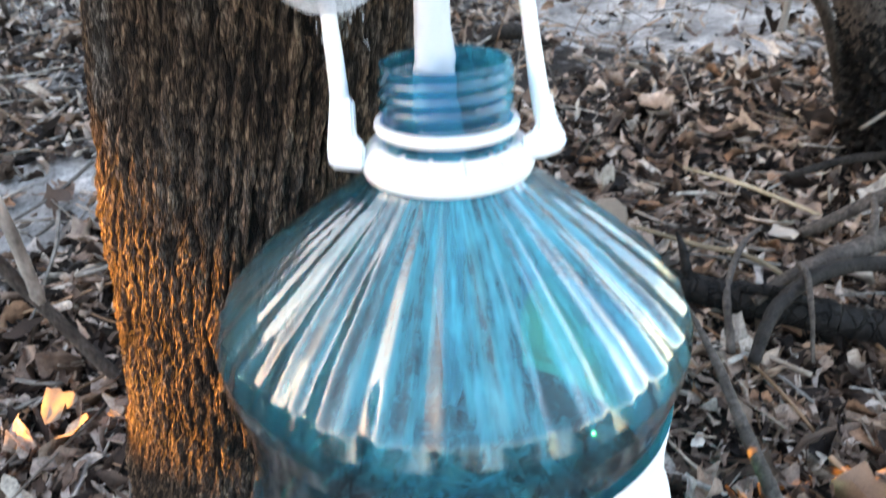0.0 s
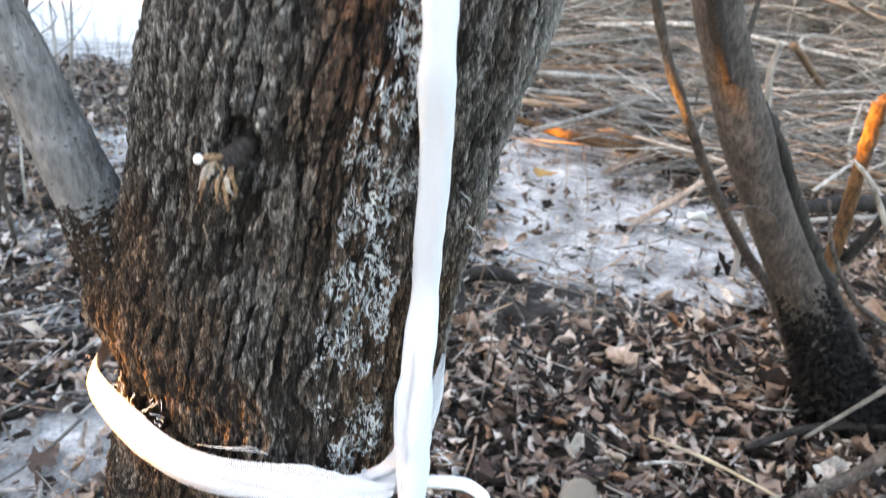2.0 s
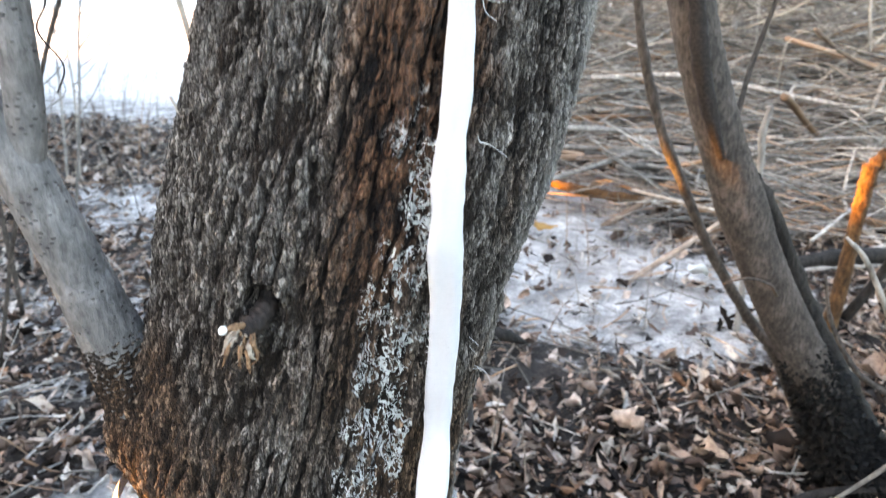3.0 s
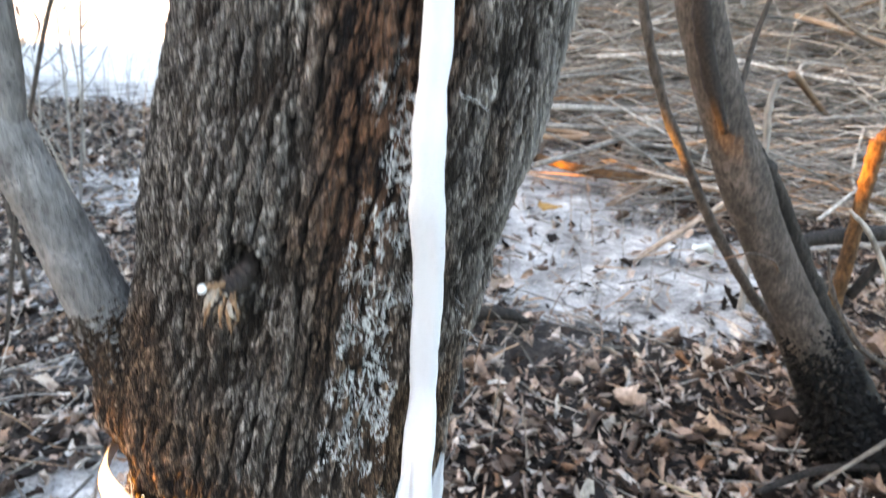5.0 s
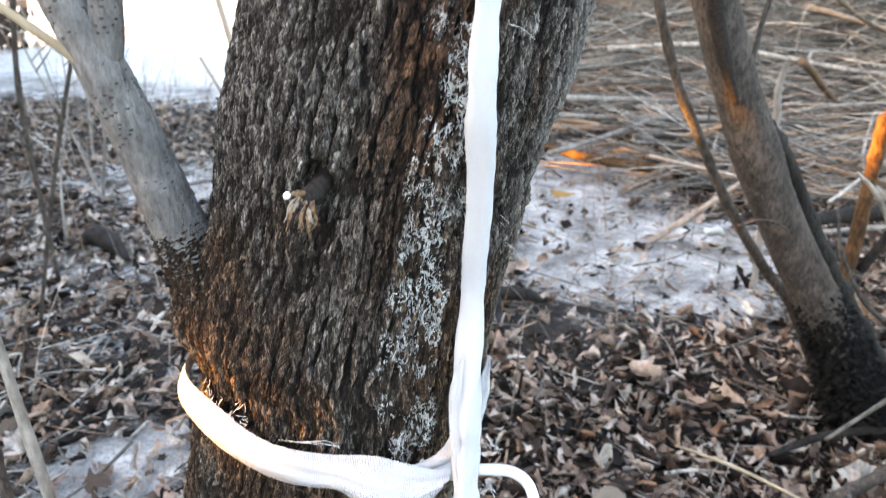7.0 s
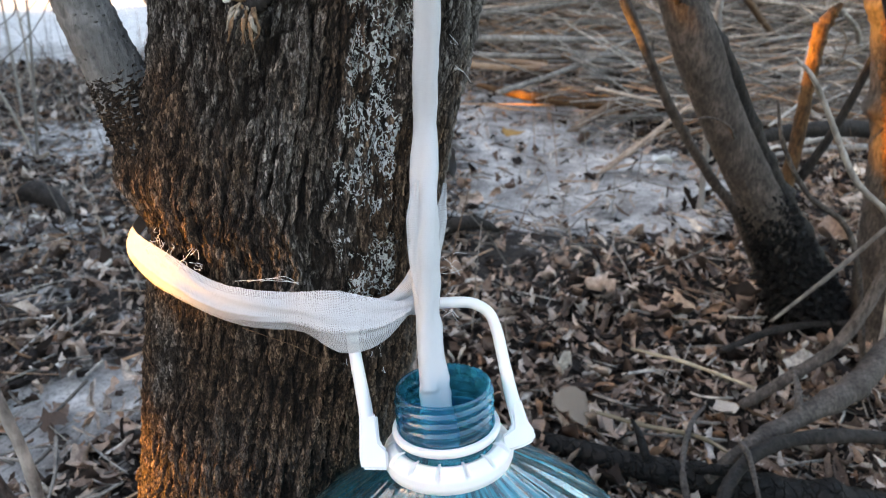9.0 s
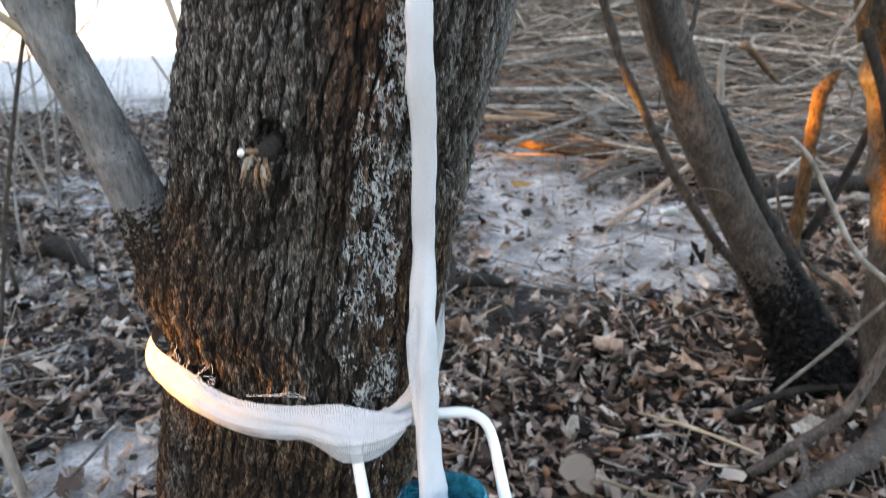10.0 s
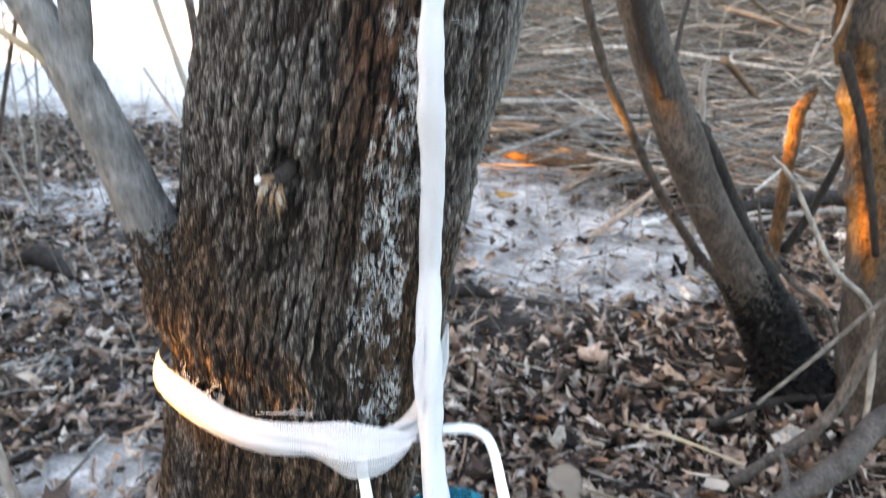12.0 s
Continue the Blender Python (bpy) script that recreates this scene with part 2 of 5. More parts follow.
def make_pet(name, mist, streaks=True, deep=1.0, shine=0.8):
    """Thin blue drinking-water plastic: clear tint, Fresnel gloss, and a film of condensation where misted."""
    m, nt, b = material(name)
    nt.nodes.remove(b)
    n = fractal(nt, coords(nt), 45, 3)
    at = node(nt, "SeparateXYZ", {"Vector": node(nt, "TexCoord").outputs["Object"]}).outputs
    turn_by = calc(nt, "ARCTAN2", at["X"], calc(nt, "MULTIPLY", at["Y"], -1.0))
    run_at = node(nt, "CombineXYZ", {0: turn_by, 1: calc(nt, "MULTIPLY", at["Z"], 3.0), 2: 0.0}).outputs[0]
    runs = fractal(nt, run_at, 11, 5, 0.62)
    blot = fractal(nt, coords(nt, (1, 1, 0.5)), 60, 4, 0.6)
    runs = calc(nt, "ADD", calc(nt, "MULTIPLY", runs, 0.72), calc(nt, "MULTIPLY", blot, 0.28)) if streaks else blot
    bp = node(nt, "Bump", {"Height": calc(nt, "ADD", n, calc(nt, "MULTIPLY", runs, 0.5)), "Strength": 0.22, "Distance": 0.0015}).outputs["Normal"]
    clear = node(nt, "BsdfTransparent", {"Color": (0.07 * deep, 0.56 * deep, 0.70, 1)})
    milk = node(nt, "BsdfTranslucent", {"Color": (0.10 * deep, 0.84 * deep, 0.98, 1), "Normal": bp})
    dif = node(nt, "BsdfDiffuse", {"Color": (0.03 * deep, 0.66 * deep, 0.90, 1), "Normal": bp})
    soft = node(nt, "MixShader", {0: 0.55, 1: milk.outputs[0], 2: dif.outputs[0]})
    body = node(nt, "MixShader", {0: calc(nt, "MULTIPLY", grey(nt, runs, 0.42, 0.59, 0.02 + 0.05 * mist, 0.05 + 0.48 * mist), calc(nt, "MULTIPLY", grey(nt, at["Z"], -0.104, -0.078, 0.15, 1.0), grey(nt, turn_by, -1.2, 0.1, 0.25, 1.0))), 1: clear.outputs[0], 2: soft.outputs[0]})
    gloss = node(nt, "BsdfGlossy", {"Color": (1, 1, 1, 1), "Roughness": 0.13, "Normal": bp})
    fr = node(nt, "LayerWeight", {"Blend": 0.5, "Normal": bp}).outputs["Facing"]
    fr = calc(nt, "ADD", 0.06, calc(nt, "MULTIPLY", calc(nt, "POWER", fr, 2.6), shine))
    out = node(nt, "MixShader", {0: fr, 1: body.outputs[0], 2: gloss.outputs[0]})
    nt.links.new(out.outputs[0], nt.nodes["Material Output"].inputs["Surface"])
    return m


def make_gauze(name, open_part, tone=1.0):
    """Loose cotton weave: two sets of threads with real holes between them."""
    m, nt, b = material(name)
    tc = node(nt, "TexCoord")
    uv = node(nt, "SeparateXYZ", {"Vector": tc.outputs["UV"]})
    wob = calc(nt, "MULTIPLY", calc(nt, "SUBTRACT", fractal(nt, coords(nt), 150, 4), 0.5), 0.0016)
    wob = calc(nt, "ADD", wob, calc(nt, "MULTIPLY", calc(nt, "SUBTRACT", fractal(nt, coords(nt), 38, 2), 0.5), 0.0045))
    def thread(axis, pitch):
        s = calc(nt, "SINE", calc(nt, "MULTIPLY", calc(nt, "ADD", uv.outputs[axis], wob), 2 * math.pi / pitch))
        return grey(nt, s, open_part - 0.25, open_part + 0.25)
    weave = calc(nt, "MAXIMUM", thread("X", 0.00072), thread("Y", 0.00080))
    fuzz = fractal(nt, coords(nt), 900, 2)
    set_in(nt, b, Base_Color=mix(nt, fuzz, (0.60 * tone, 0.615 * tone, 0.655 * tone), (0.72 * tone, 0.735 * tone, 0.765 * tone)), Roughness=0.9, Specular_IOR_Level=0.15,
           Alpha=calc(nt, "MULTIPLY", weave, 1.0, True))
    b.inputs["Transmission Weight"].default_value = 0.0
    b.inputs["Subsurface Weight"].default_value = 0.0
    bump(nt, b, weave, 0.55, 0.0006)
    return m


def make_plain(name, a, c, scale, rough=0.8, depth=0.001, grain=1.0):
    m, nt, b = material(name)
    n = fractal(nt, coords(nt, (1, 1, grain)), scale, 5, 0.62)
    set_in(nt, b, Base_Color=mix(nt, grey(nt, n, 0.3, 0.7), a, c), Roughness=rough, Specular_IOR_Level=0.3)
    bump(nt, b, n, 0.6, depth)
    return m


def make_charred():
    """Burnt wood: matt black, checked by fine cracks, with a little grey ash. Also paints the sapling's foot shade."""
    m, nt, b = material("char_and_shade")
    wob = node(nt, "MixRGB", {"Fac": 0.012, "Color1": coords(nt, (1.0, 0.5, 0.5)), "Color2": node(nt, "TexNoise", {"Vector": coords(nt), "Scale": 60.0}).outputs["Color"]}, blend="ADD").outputs["Color"]
    crack = grey(nt, node(nt, "TexVoronoi", {"Vector": wob, "Scale": 95.0}, feature="DISTANCE_TO_EDGE").outputs["Distance"], 0.0, 0.10)
    n = fractal(nt, coords(nt), 260, 5, 0.7)
    ash = calc(nt, "MULTIPLY", grey(nt, n, 0.52, 0.70), crack)
    set_in(nt, b, Base_Color=mix(nt, ash, mix(nt, crack, (0.0016, 0.0014, 0.0014), (0.0065, 0.0058, 0.0056)), (0.034, 0.030, 0.029)), Roughness=grey(nt, n, 0.3, 0.7, 0.5, 0.85), Specular_IOR_Level=0.2)
    bump(nt, b, calc(nt, "ADD", crack, calc(nt, "MULTIPLY", n, 0.5)), 1.0, 0.003)
    return m


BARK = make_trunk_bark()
GREY_SKIN = make_wood_skin("young_grey_bark", (0.125, 0.119, 0.116), (0.29, 0.279, 0.272), 320, dots=0.6, depth=0.0025)
SAPLING_SKIN = make_wood_skin("sapling_bark", (0.028, 0.023, 0.020), (0.150, 0.124, 0.108), 260, dots=0.6, depth=0.003)
STICK = make_wood_skin("weathered_stick", (0.125, 0.112, 0.100), (0.48, 0.435, 0.39), 90, warm=(0.33, 0.17, 0.08), vary=0.65)
DARK_WOOD = make_wood_skin("wet_black_wood", (0.004, 0.0034, 0.0034), (0.042, 0.035, 0.031), 170, depth=0.005)
CHAR_AND_SHADE = make_charred()
SPLINTER = make_plain("splintered_wood", (0.022, 0.011, 0.007), (0.38, 0.225, 0.13), 420)
STUB_WOOD = make_plain("dark_stub_wood", (0.008, 0.006, 0.0055), (0.034, 0.026, 0.023), 300)
PALE_SPLINTER = make_plain("pale_splinter", (0.16, 0.13, 0.105), (0.42, 0.36, 0.30), 420)
# brown bark pushed to orange: low sunlight put into the colour
SUN_ORANGE_BARK = make_wood_skin("sun_orange_bark", (0.024, 0.012, 0.007), (0.22, 0.112, 0.045), 190, dots=0.6)
FRESH_WOOD = make_plain("split_wood", (0.13, 0.055, 0.018), (0.62, 0.36, 0.12), 150, 0.8, 0.003, 0.15)
LEAF = make_leaf()
GROUND = make_ground()
PLASTIC = make_plastic()
PET = make_pet("blue_bottle_plastic", 0.12)
PET_NECK = make_pet("blue_neck_plastic", 0.45, False, 1.0, 0.3)
PET_MIST = make_pet("misted_blue_plastic", 1.0, True, 1.0, 1.15)
GAUZE = make_gauze("gauze_weave", 0.02, 0.86)
GAUZE_THICK = make_gauze("gauze_layers", -0.5, 0.74)
GAUZE_ROLL = make_gauze("gauze_roll", -0.75, 0.80)
THREAD = make_plain("cotton_thread", (0.68, 0.68, 0.68), (0.80, 0.80, 0.80), 400, 0.9, 0.0002)
GREY_TWIG = make_wood_skin("grey_twig", (0.20, 0.185, 0.17), (0.46, 0.43, 0.40), 60, warm=(0.35, 0.30, 0.24), vary=0.5)
FAR_REED = make_wood_skin("far_reed", (0.26, 0.215, 0.165), (0.52, 0.45, 0.37), 6, vary=0.45)
REED = make_wood_skin("dry_reed", (0.26, 0.20, 0.13), (0.50, 0.41, 0.29), 40, vary=0.35)
PAPER = make_plain("paper_label", (0.70, 0.715, 0.73), (0.79, 0.80, 0.81), 90, 0.6, 0.0003)


# ---- mesh helpers ----
def mesh_object(name, verts, faces, mat, parent=None, smooth=True, uv=None):
    me = bpy.data.meshes.new(name)
    me.from_pydata([tuple(v) for v in verts], [], [tuple(f) for f in faces])
    if uv is not None:
        layer = me.uv_layers.new(name="UVMap")
        loops = np.zeros(len(me.loops), dtype=np.int32)
        me.loops.foreach_get("vertex_index", loops)
        layer.data.foreach_set("uv", np.asarray(uv, dtype=np.float32)[loops].ravel())
    me.materials.append(mat)
    if smooth:
        me.polygons.foreach_set("use_smooth", [True] * len(me.polygons))
    me.update()
    ob = new(name, me)
    if parent:
        ob.parent = parent
    return ob


def empty(name, label, category, group="", kind=""):
    return tagged(new(name), label, category, group, kind)


def spline(pts, n):
    """A smooth line of n points through the given ones."""
    p = np.array(pts, dtype=float)
    k = len(p)
    if k == 2:
        t = np.linspace(0, 1, n)[:, None]
        return p[0] * (1 - t) + p[1] * t
    q = np.vstack([2 * p[0] - p[1], p, 2 * p[-1] - p[-2]])
    out = []
    for u in np.linspace(0, k - 1, n):
        i = min(int(u), k - 2)
        t = u - i
        a, b_, c, d = q[i], q[i + 1], q[i + 2], q[i + 3]
        out.append(0.5 * (2 * b_ + (c - a) * t + (2 * a - 5 * b_ + 4 * c - d) * t * t + (3 * b_ - a - 3 * c + d) * t ** 3))
    return np.array(out)


def frames_along(line):
    tang = np.gradient(line, axis=0)
    tang /= np.linalg.norm(tang, axis=1)[:, None] + 1e-12
    up = np.array([0.0, 0.0, 1.0]) if abs(tang[0][2]) < 0.9 else np.array([1.0, 0.0, 0.0])
    side = np.cross(tang[0], up)
    side /= np.linalg.norm(side)
    sides, ups = [], []
    for t in tang:
        side = side - t * np.dot(side, t)
        side /= np.linalg.norm(side) + 1e-12
        sides.append(side)
        ups.append(np.cross(side, t))
    return tang, np.array(sides), np.array(ups)


def tube_data(line, radii, sides=8, rough=0.0, rng=None, knots=0):
    line = np.asarray(line, dtype=float)
    n = len(line)
    radii = np.interp(np.linspace(0, 1, n), np.linspace(0, 1, len(radii)), radii)
    if rng is not None and knots:
        for _ in range(knots):
            c, w = rng.uniform(0.05, 0.95), rng.uniform(0.008, 0.025)
            radii = radii * (1 + rng.uniform(0.1, 0.28) * np.exp(-((np.linspace(0, 1, n) - c) / w) ** 2))
    _, s, u = frames_along(line)
    ang = np.linspace(0, 2 * np.pi, sides, endpoint=False)
    r = radii[:, None] * np.ones(sides)
    if rng is not None and rough:
        r = r * (1 + rough * rng.standard_normal((n, sides)))
    v = line[:, None, :] + r[..., None] * (np.cos(ang)[None, :, None] * s[:, None, :] + np.sin(ang)[None, :, None] * u[:, None, :])
    v = v.reshape(-1, 3)
    f = []
    for i in range(n - 1):
        for j in range(sides):
            k = (j + 1) % sides
            f.append((i * sides + j, i * sides + k, (i + 1) * sides + k, (i + 1) * sides + j))
    f.append(tuple(range(sides - 1, -1, -1)))
    f.append(tuple((n - 1) * sides + j for j in range(sides)))
    return v, f


def tube(name, pts, radii, mat, parent=None, n=24, sides=8, rough=0.0, seed=1, knots=0):
    rng = np.random.default_rng(seed)
    v, f = tube_data(spline(pts, n), radii, sides, rough, rng, knots)
    return mesh_object(name, v, f, mat, parent)


class Heap:
    """Collects many small pieces into one mesh."""

    def __init__(self):
        self.v, self.f, self.n = [], [], 0

    def add(self, v, f):
        self.v.append(np.asarray(v))
        self.f.extend(tuple(i + self.n for i in q) for q in f)
        self.n += len(v)

    def made(self, name, mat, parent=None):
        return mesh_object(name, np.vstack(self.v), self.f, mat, parent)


def hash_noise(ix, iy, seed):
    h = (ix.astype(np.int64) * 374761393 + iy.astype(np.int64) * 668265263 + seed * 982451653) & 0x7FFFFFFF
    h = ((h ^ (h >> 13)) * 1274126177) & 0x7FFFFFFF
    return ((h ^ (h >> 16)) & 0xFFFFF) / float(0xFFFFF)


def value_noise(x, y, seed=0, wrap=None):
    x, y = np.asarray(x, float), np.asarray(y, float)
    ix, iy = np.floor(x).astype(int), np.floor(y).astype(int)
    fx, fy = x - ix, y - iy
    fx, fy = fx * fx * (3 - 2 * fx), fy * fy * (3 - 2 * fy)
    w = (lambda a: a % wrap) if wrap else (lambda a: a)
    a, b_ = hash_noise(w(ix), iy, seed), hash_noise(w(ix + 1), iy, seed)
    c, d = hash_noise(w(ix), iy + 1, seed), hash_noise(w(ix + 1), iy + 1, seed)
    return (a * (1 - fx) + b_ * fx) * (1 - fy) + (c * (1 - fx) + d * fx) * fy


def rough_noise(x, y, seed=0, octaves=4, wrap=None):
    s, amp = 0.0, 0.5
    for o in range(octaves):
        s = s + amp * (value_noise(x * 2 ** o, y * 2 ** o, seed + o * 17, wrap * 2 ** o if wrap else None) - 0.5)
        amp *= 0.5
    return s


def cells(x, y, seed, wrap):
    """Distances to the nearest and second nearest cell point, and that cell's own random number."""
    ix, iy = np.floor(x).astype(int), np.floor(y).astype(int)
    f1, f2, own = np.full(x.shape, 9.0), np.full(x.shape, 9.0), np.zeros(x.shape)
    for dx in (-1, 0, 1):
        for dy in (-1, 0, 1):
            cx, cy = ix + dx, iy + dy
            px = cx + 0.15 + 0.7 * hash_noise(cx % wrap, cy, seed)
            py = cy + 0.15 + 0.7 * hash_noise(cx % wrap, cy, seed + 5)
            d = 0.62 * np.maximum(np.abs(x - px), np.abs(y - py)) + 0.38 * np.hypot(x - px, y - py)
            near = d < f1
            f2 = np.where(near, f1, np.minimum(f2, d))
            own = np.where(near, hash_noise(cx % wrap, cy, seed + 9), own)
            f1 = np.where(near, d, f1)
    return f1, f2, own


# ---- ground ----
def snow_cover(x, y):
    """How much snow lies at a place: 0 none, 1 thin crust, above 1 open snow."""
    def blob(cx, cy, rx, ry):
        return np.exp(-(((x - cx) / rx) ** 2 + ((y - cy) / ry) ** 2))
    near = 1.0 * blob(0.42, 1.85, 0.38, 0.62) + 0.50 * blob(0.27, 1.62, 0.14, 0.22) + 0.8 * blob(0.66, 1.42, 0.26, 0.22) + 0.45 * blob(0.36, 1.32, 0.22, 0.12) + 0.4 * blob(0.33, 1.42, 0.20, 0.13) + 1.25 * blob(-0.45, 0.72, 0.12, 0.11) \
        + 0.9 * blob(-0.52, 0.60, 0.10, 0.08) + 0.8 * blob(-1.0, 2.1, 0.45, 0.28) + 0.66 * blob(-0.8, 1.35, 0.38, 0.26) + 0.38 * blob(-0.62, 0.98, 0.22, 0.13) + 0.6 * blob(-0.55, 1.9, 0.3, 0.25) + 0.6 * blob(0.55, 2.4, 0.4, 0.3) + 0.55 * blob(0.55, 1.15, 0.12, 0.06)
    far = 1.8 / (1 + np.exp(-np.clip((y - 3.1 + 0.35 * x - 1.2 * np.maximum(x - 0.4, 0)) / 0.16, -60, 60)))
    far = far * np.where(x > 0.1, np.clip((y - 15) / 6, 0, 1), 1.0)
    return near + far


def ground_height(x, y):
    x, y = np.asarray(x, float), np.asarray(y, float)
    near = np.exp(-((x / 6) ** 2 + (y / 8) ** 2))
    h = 0.030 * rough_noise(x * 3.1, y * 3.1, 3, 4) * near * 2 + 0.006 * rough_noise(x * 21, y * 21, 8, 3) * near * 2
    root = -0.050 / (1 + np.exp(np.clip((y - 0.48) / 0.06, -50, 50))) / (1 + np.exp(np.clip((x + 0.05) / 0.06, -50, 50)))
    bank = 0.35 * np.clip((y - 6) / 26, 0, 1) ** 1.5
    return h + root + bank - 0.008


def build_ground():
    def axis(lo, hi, step, far):
        a = list(np.arange(lo, hi + step / 2, step))
        d = step
        while a[-1] < far:
            d *= 1.35
            a.append(a[-1] + d)
        d = step
        while a[0] > -far:
            d *= 1.35
            a.insert(0, a[0] - d)
        return np.array(a)
    xs, ys = axis(-2.4, 2.6, 0.02, 600), axis(-0.4, 3.8, 0.02, 600)
    gx, gy = np.meshgrid(xs, ys)
    v = np.stack([gx, gy, ground_height(gx, gy)], -1).reshape(-1, 3)
    w = len(xs)
    idx = np.arange(len(v)).reshape(len(ys), w)
    f = np.stack([idx[:-1, :-1], idx[:-1, 1:], idx[1:, 1:], idx[1:, :-1]], -1).reshape(-1, 4)
    ob = mesh_object("ground", v, f, GROUND)
    at = ob.data.attributes.new("snow", "FLOAT", "POINT")
    at.data.foreach_set("value", snow_cover(gx, gy).ravel().astype(np.float32))
    return tagged(ob, "dark wet forest floor with melting snow patches", "ground", kind="structure")


build_ground()


# ---- the tapped tree ----
TRUNK_Z = [-0.16, 0.00, 0.06, 0.17, 0.25, 0.30, 0.36, 0.41, 0.43, 0.46, 0.50, 0.535, 0.57, 0.61, 0.67, 0.73, 0.85, 1.10]
TRUNK_L = [-0.275, -0.258, -0.236, -0.215, -0.200, -0.186, -0.171, -0.156, -0.160, -0.152, -0.141, -0.133, -0.125, -0.114, -0.100, -0.092, -0.083, -0.066]
TRUNK_R = [-0.055, -0.050, -0.045, -0.033, -0.020, -0.010, 0.004, 0.014, 0.015, 0.019, 0.030, 0.039, 0.053, 0.064, 0.073, 0.081, 0.105, 0.145]
TRUNK_Y = [0.350, 0.350, 0.350, 0.347, 0.345, 0.343, 0.341, 0.339, 0.338, 0.3385, 0.3395, 0.340, 0.344, 0.352, 0.3645, 0.3745, 0.392, 0.416]


def trunk_shape(z):
    left, right = np.interp(z, TRUNK_Z, TRUNK_L), np.interp(z, TRUNK_Z, TRUNK_R)
    return (left + right) / 2, np.interp(z, TRUNK_Z, TRUNK_Y), (right - left) / 2


def trunk_front(x, z, off=0.0):
    """The place on the front of the trunk at x and height z, lifted by off."""
    cx, cy, r = trunk_shape(z)
    s = np.clip((x - cx) / (r + off), -0.999, 0.999)
    return np.array([x, cy - 0.98 * (r + off) * np.sqrt(1 - s * s), z])


KNOT = (-0.0685, 0.5360)          # x and height of the broken stub's hole
TAP = (0.008, 0.688)            # x and height of the drilled hole


def build_trunk(parent):
    front = np.linspace(-np.pi * 0.56, np.pi * 0.56, 600)
    back = np.linspace(np.pi * 0.56, np.pi * 1.44, 70)[1:-1]
    ang = np.concatenate([front, back])                     # 0 looks towards -y
    zs = np.concatenate([np.arange(-0.14, 0.80, 0.0010), np.arange(0.80, 1.1, 0.01)])
    A, Z = np.meshgrid(ang, zs)
    cx, cy, r = trunk_shape(Z)
    circ = 0.54
    U = (A / (2 * np.pi) % 1.0) * circ
    wz = rough_noise(U / 0.03, Z / 0.05, 41, 3, int(circ / 0.03))
    ws = rough_noise(U / 0.006, Z / 0.014, 4, 3, int(circ / 0.006))
    wf = rough_noise(U / 0.002, Z / 0.0035, 14, 3, int(circ / 0.002))
    n1 = int(circ / 0.0072)
    f1, f2, own = cells(U / circ * n1 + 1.3 * wz + 0.8 * ws + 0.15 * wf, Z / 0.085 + 0.9 * wz, 7, n1)
    ridges = np.clip((f2 - f1) / 0.42, 0, 1) ** 0.8 * (0.45 + 0.75 * own)
    n2 = int(circ / 0.0028)
    g1, g2, own2 = cells(U / circ * n2 + 0.9 * wz + 1.1 * ws + 0.5 * wf, Z / 0.0090 + 1.2 * ws + 0.5 * wf, 23, n2)
    plates = np.clip((g2 - g1) / 0.16, 0, 1) * (0.20 + 1.1 * own2 ** 1.3)
    n3 = int(circ / 0.0016)
    h1, h2, own3 = cells(U / circ * n3 + 0.8 * ws + 0.5 * wf, Z / 0.0036 + 0.9 * ws + 0.5 * wf, 31, n3)
    flakes = np.clip((h2 - h1) / 0.25, 0, 1) * own3
    d = 0.0036 * ridges + 0.0013 * plates + 0.0013 * flakes + 0.0020 * wf + 0.005 * rough_noise(U / 0.06, Z / 0.12, 77, 3, 9) - 0.0052
    X = cx + (r + d) * np.sin(A)
    Y = cy - 0.98 * (r + d) * np.cos(A)
    # swelling under the side branch, the furrow above the tap, the hole round the stub
    side = np.where(Z > 0.447, np.exp(-((Z - 0.447) / 0.034) ** 2), np.exp(-((Z - 0.447) / 0.011) ** 2)) * np.clip(-np.sin(A) - 0.45, 0, 1) * 0.024
    X = X - side
    furrow = np.exp(-((X - 0.034 - 0.25 * (Z - 0.62)) / 0.010) ** 2) * np.clip((Z - 0.52) / 0.12, 0, 1) * 0.006
    Y = Y + furrow * (np.cos(A) > 0)
    for (hx, hz), rad, deep in (((KNOT[0] + 0.003, KNOT[1] + 0.003), 0.0072, 0.014), (TAP, 0.0045, 0.010)):
        hole = np.clip(1.15 - np.hypot((X - hx), (Z - hz) * 0.85) / rad, 0, 1) ** 0.6 * (np.cos(A) > 0)
        Y = Y + deep * hole
    lump = np.exp(-(((X - KNOT[0]) / 0.020) ** 2 + ((Z - KNOT[1]) / 0.022) ** 2)) * (np.cos(A) > 0)
    Y = Y - 0.004 * lump
    v = np.stack([X, Y, Z], -1).reshape(-1, 3)
    idx = np.arange(len(v)).reshape(len(zs), len(ang))
    nxt = np.roll(idx, -1, axis=1)
    f = np.stack([idx[:-1], nxt[:-1], nxt[1:], idx[1:]], -1).reshape(-1, 4)
    ob = mesh_object("trunk", v, f, BARK, parent, smooth=False)
    # outer holds relief height, which drives the painted crack dark
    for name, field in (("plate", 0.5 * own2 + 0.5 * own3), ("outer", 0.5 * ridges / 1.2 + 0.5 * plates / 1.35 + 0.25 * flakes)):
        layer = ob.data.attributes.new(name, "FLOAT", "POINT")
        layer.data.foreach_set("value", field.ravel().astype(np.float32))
    return ob


tree = empty("tapped_tree", "rough dark-barked tree tapped for sap, streaked with white dried sap", "tree")
build_trunk(tree)


